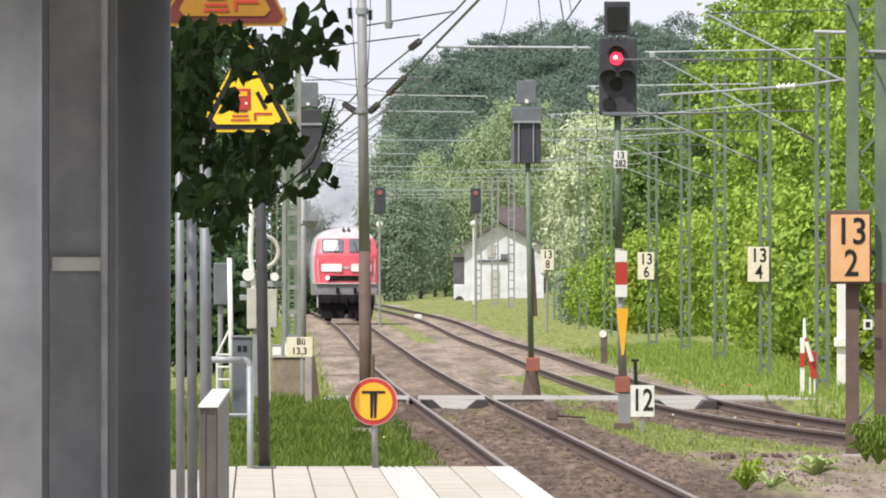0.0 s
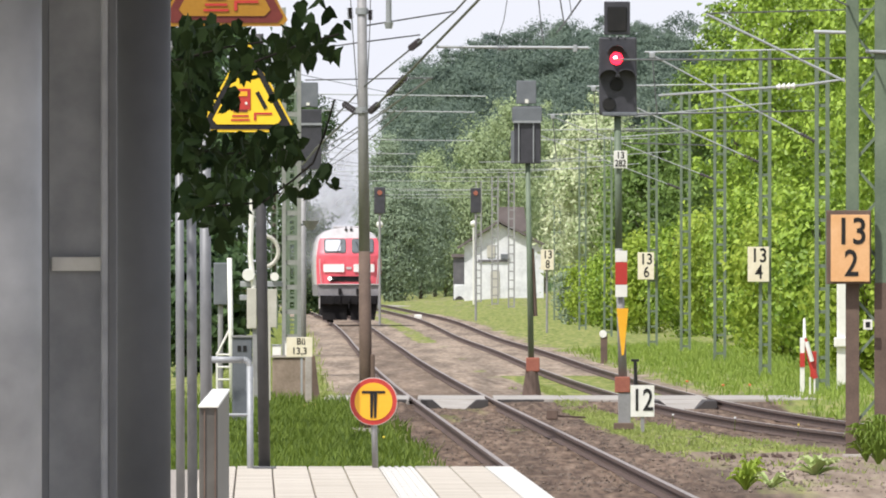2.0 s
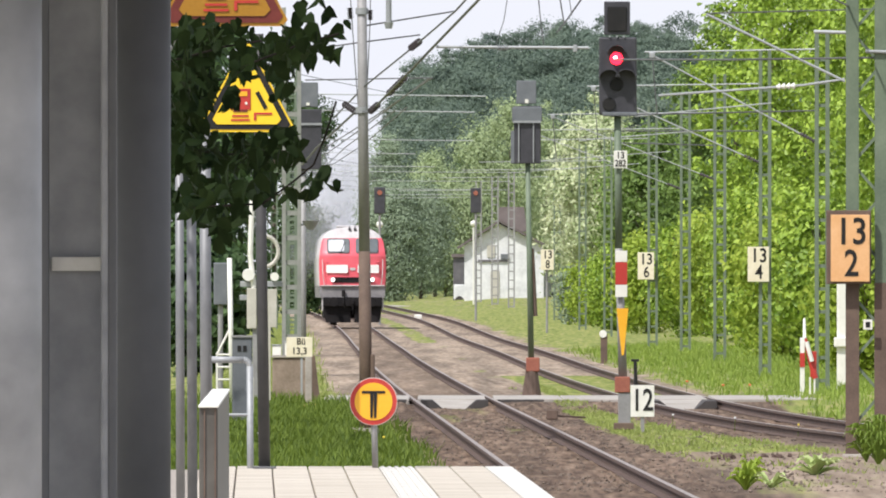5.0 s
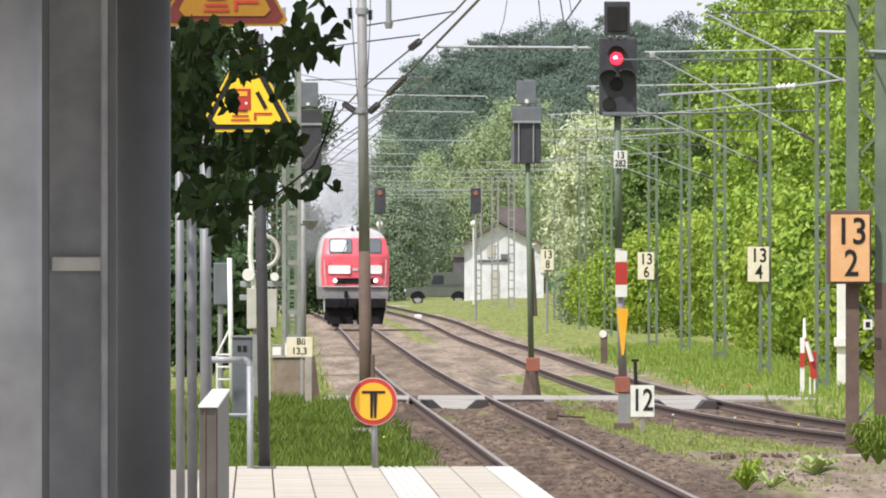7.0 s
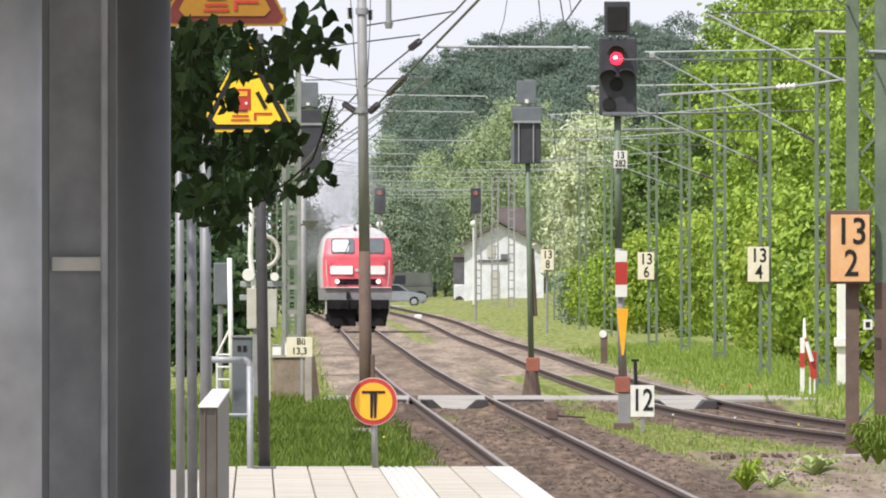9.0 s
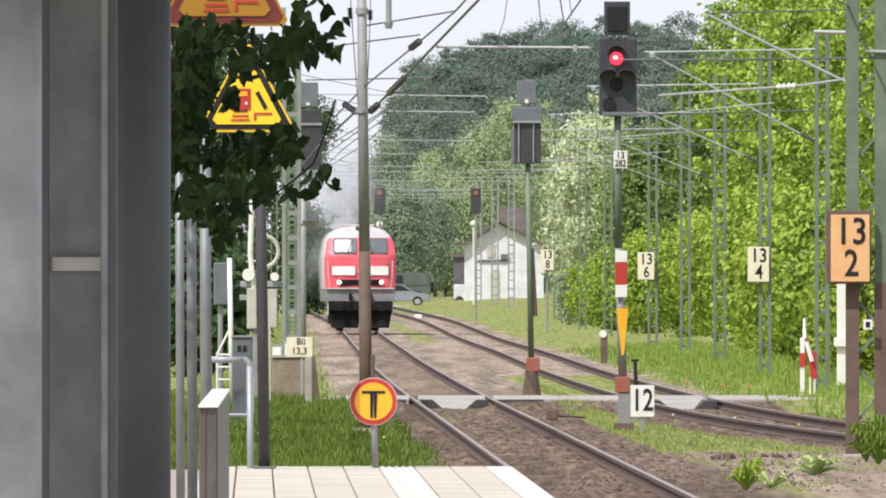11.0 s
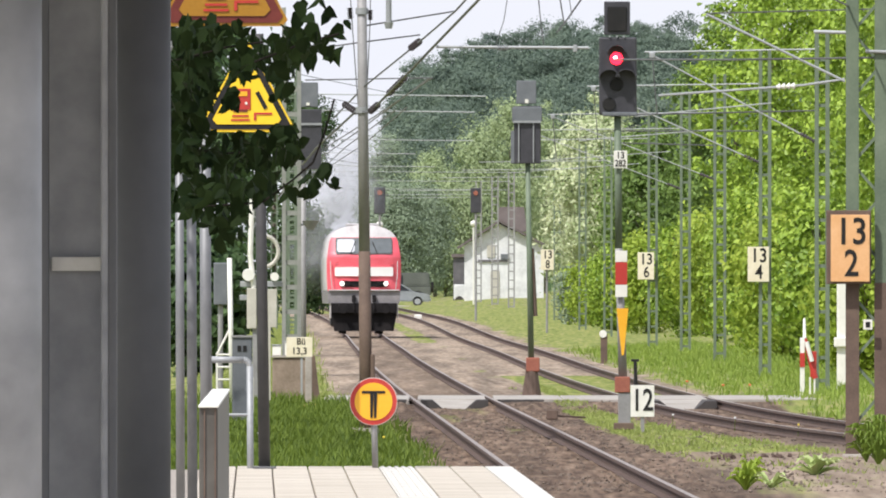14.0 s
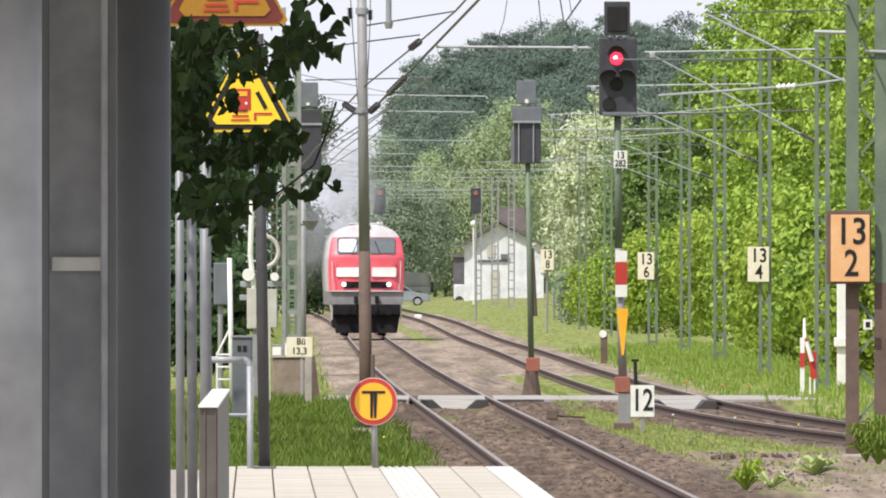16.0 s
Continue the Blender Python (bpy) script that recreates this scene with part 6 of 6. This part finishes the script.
def spray(pts, ellipses, seed, leaf=0.115):
    """A leafy twig: its line, and where its leaves gather (x, y, z, rx, rz, count)."""
    rng = np.random.RandomState(seed)
    base = Vector(pts[0])
    tw = part("twig", path_tube(B(), [Vector(p) - base for p in pts], 0.006, 6), TWIG, ov)
    tw.location = base - OV
    c = []
    for x, y, z, rx, rz, n in ellipses:
        d = rng.normal(size=(n, 3))
        d /= np.linalg.norm(d, axis=1)[:, None]
        r = rng.uniform(0.1, 1.0, (n, 1)) ** 0.5
        c.append(np.array([x, y, z]) - np.array(base) + d * r * np.array([rx, 1.4, rz]))
    o = new("leaves", leaf_mesh("leaves", np.concatenate(c), leaf, LEAF_DARKENED, rng, droop=1.3, W=0.33))
    o.parent = tw
    sprays.append(tw)


spray([(-1.702, 126, 3.458), (-1.247, 126, 3.571), (-0.792, 126, 3.636)],
      [(-1.40, 126, 3.63, 0.20, 0.10, 70), (-1.00, 126, 3.52, 0.21, 0.10, 56), (-1.44, 126, 3.36, 0.14, 0.24, 125), (-1.24, 126, 3.26, 0.05, 0.06, 8), (-1.16, 126, 3.64, 0.10, 0.05, 10)], 1)
spray([(-1.067, 124, 3.470), (-0.780, 124, 3.580), (-0.588, 124, 3.630)],
      [(-0.812, 124, 3.550, 0.19, 0.12, 50), (-0.668, 124, 3.550, 0.10, 0.09, 9), (-0.93, 124, 3.43, 0.09, 0.08, 12), (-1.14, 124, 3.41, 0.08, 0.11, 17), (-0.908, 124, 3.278, 0.05, 0.07, 5), (-0.764, 124, 3.764, 0.14, 0.07, 8), (-0.572, 124, 3.646, 0.04, 0.06, 3)], 2)
spray([(-1.748, 127, 3.042), (-1.257, 127, 2.976), (-0.864, 127, 3.009)],
      [(-1.44, 127, 2.99, 0.15, 0.15, 66), (-1.126, 127, 2.955, 0.26, 0.11, 84), (-0.90, 127, 3.02, 0.10, 0.12, 26), (-1.486, 127, 3.140, 0.12, 0.16, 54)], 3)
spray([(-1.559, 125, 2.642), (-1.029, 125, 2.675), (-0.852, 125, 2.804), (-0.739, 125, 2.900), (-0.674, 125, 3.062), (-0.613, 125, 3.262)],
      [(-1.269, 125, 2.739, 0.24, 0.11, 58), (-0.979, 125, 2.755, 0.15, 0.09, 24), (-1.237, 125, 2.546, 0.14, 0.12, 24), (-0.715, 125, 2.842, 0.08, 0.05, 5), (-1.430, 125, 2.691, 0.14, 0.14, 42), (-0.786, 125, 2.771, 0.08, 0.07, 7), (-0.625, 125, 2.79, 0.03, 0.05, 2)], 4)

# ---- exhaust smoke ----
def smoke_mat():
    m = bpy.data.materials.new("thin grey exhaust smoke")
    m.use_nodes = True
    n, k = m.node_tree.nodes, m.node_tree.links
    tc, g = n.new("ShaderNodeTexCoord"), n.new("ShaderNodeTexGradient")
    g.gradient_type = "SPHERICAL"
    mp = n.new("ShaderNodeMapping")
    mp.inputs["Scale"].default_value = (1, 0.0, 1)
    k.new(tc.outputs["Object"], mp.inputs[0]), k.new(mp.outputs[0], g.inputs[0])
    nz = n.new("ShaderNodeTexNoise")
    nz.inputs["Scale"].default_value, nz.inputs["Detail"].default_value = 1.6, 4
    k.new(tc.outputs["Object"], nz.inputs["Vector"])
    mu = n.new("ShaderNodeMath")
    mu.operation = "MULTIPLY"
    k.new(g.outputs["Fac"], mu.inputs[0]), k.new(nz.outputs[0], mu.inputs[1])
    sc = n.new("ShaderNodeMath")
    sc.operation, sc.use_clamp = "MULTIPLY", True
    k.new(mu.outputs[0], sc.inputs[0])
    sc.inputs[1].default_value = 1.1
    tr, df, mx = n.new("ShaderNodeBsdfTransparent"), n.new("ShaderNodeBsdfDiffuse"), n.new("ShaderNodeMixShader")
    df.inputs[0].default_value = (0.36, 0.365, 0.385, 1)
    k.new(sc.outputs[0], mx.inputs[0]), k.new(tr.outputs[0], mx.inputs[1]), k.new(df.outputs[0], mx.inputs[2])
    k.new(mx.outputs[0], n["Material Output"].inputs["Surface"])
    return m


SMOKE = smoke_mat()
smoke = thing("exhaust_smoke", "thin grey exhaust smoke drifting over the locomotive", "smoke")
puffs = []
bm = B()
bmesh.ops.create_uvsphere(bm, u_segments=24, v_segments=16, radius=1.0)
bmesh.ops.delete(bm, geom=[v for v in bm.verts if v.co.y > 0.01], context="VERTS")
for v in bm.verts:
    v.co += v.normal * 0.12 * noise.noise(v.co * 2)
puff_mesh = mesh_of(bm, "puff", SMOKE)
for p in puff_mesh.polygons:
    p.use_smooth = True
for x, y, z, r in ((-0.9, 4, 5.2, 1.3), (-0.2, 6, 5.6, 1.5), (-1.3, 8, 6.2, 1.7), (-0.4, 10, 7.0, 1.7), (-1.6, 12, 4.6, 1.6), (-2.0, 14, 3.0, 1.6)):
    o = new("puff", puff_mesh)
    o.parent = smoke
    o.scale = (r, r, r)
    o.location = (x, y, z)
    o.visible_shadow = False
    puffs.append(o)

# ---- everything that moves ----
def drive(car, car_wheels, rows, y, radius):
    """Key a car's way along x; its wheels roll with it."""
    walk(car, [(t, pose(x, y, rise(y) - 0.14)) for t, x in rows])
    xs = along(rows)
    for w in car_wheels:
        spots, t = [], 0.0
        while t <= 16.001:
            spots.append((t, Matrix.Translation(w.location) @ Matrix.Rotation((xs(t) - rows[0][1]) / radius, 4, "Y")))
            t += 0.125 if t < 9.5 else 0.5
        base = w.location.copy()
        walk(w, [(q, Matrix.Translation(base) @ m.to_3x3().to_4x4()) for q, m in spots])


def motions():
    rows, trail = [], []
    for i in range(17):
        t = float(i)
        y = loco_at(t)
        here = pose(track_1(y), y, rise(y + 4), 0, 0, 1.2)
        rows.append((t, here))
        trail.append((t, pose(track_1(y) + 0.15 * math.sin(t * 0.7), y, rise(y + 4) + 0.12 * math.sin(t * 1.1))))
    walk(loco, rows)
    walk(smoke, trail)
    for k, p in enumerate(puffs):
        x, y, z = p.location
        walk(p, [(float(t), pose(x + 0.22 * math.sin(t * 0.8 + k), y, z + 0.25 * math.sin(t * 0.6 + 2 * k), 0, 14 * math.sin(t * 0.5 + k), 0)) for t in range(17)])
    for k, tw in enumerate(sprays):
        p = tw.location.copy()
        spots = []
        for i in range(33):
            t = i * 0.5
            s = math.sin(t * 2.1 + k * 1.7) + 0.6 * math.sin(t * 3.7 + k)
            spots.append((t, pose(*p, 0, (0.9 if k != 1 else 2.2) * s, 0.8 * s)))
        walk(tw, spots)
    drive(jeep, jeep_wheels, [(0.0, 23.115), (3.0, 12.435), (6.3, 1.945), (6.6, 0.839), (7.0, -0.305), (7.5, -1.602), (8.0, -2.212), (8.5, -2.670), (9.2, -2.937), (10.0, -3.052), (16.0, -3.052)], 1480.0, 0.38)
    drive(silver, silver_wheels, [(0.0, -30.210), (3.0, -20.932), (6.3, -10.726), (7.0, -8.499), (7.5, -6.903), (8.0, -5.344), (8.3, -4.454), (8.6, -3.674), (9.2, -3.118), (10.5, -2.969), (16.0, -2.969)], 1440.0, 0.32)


motions()
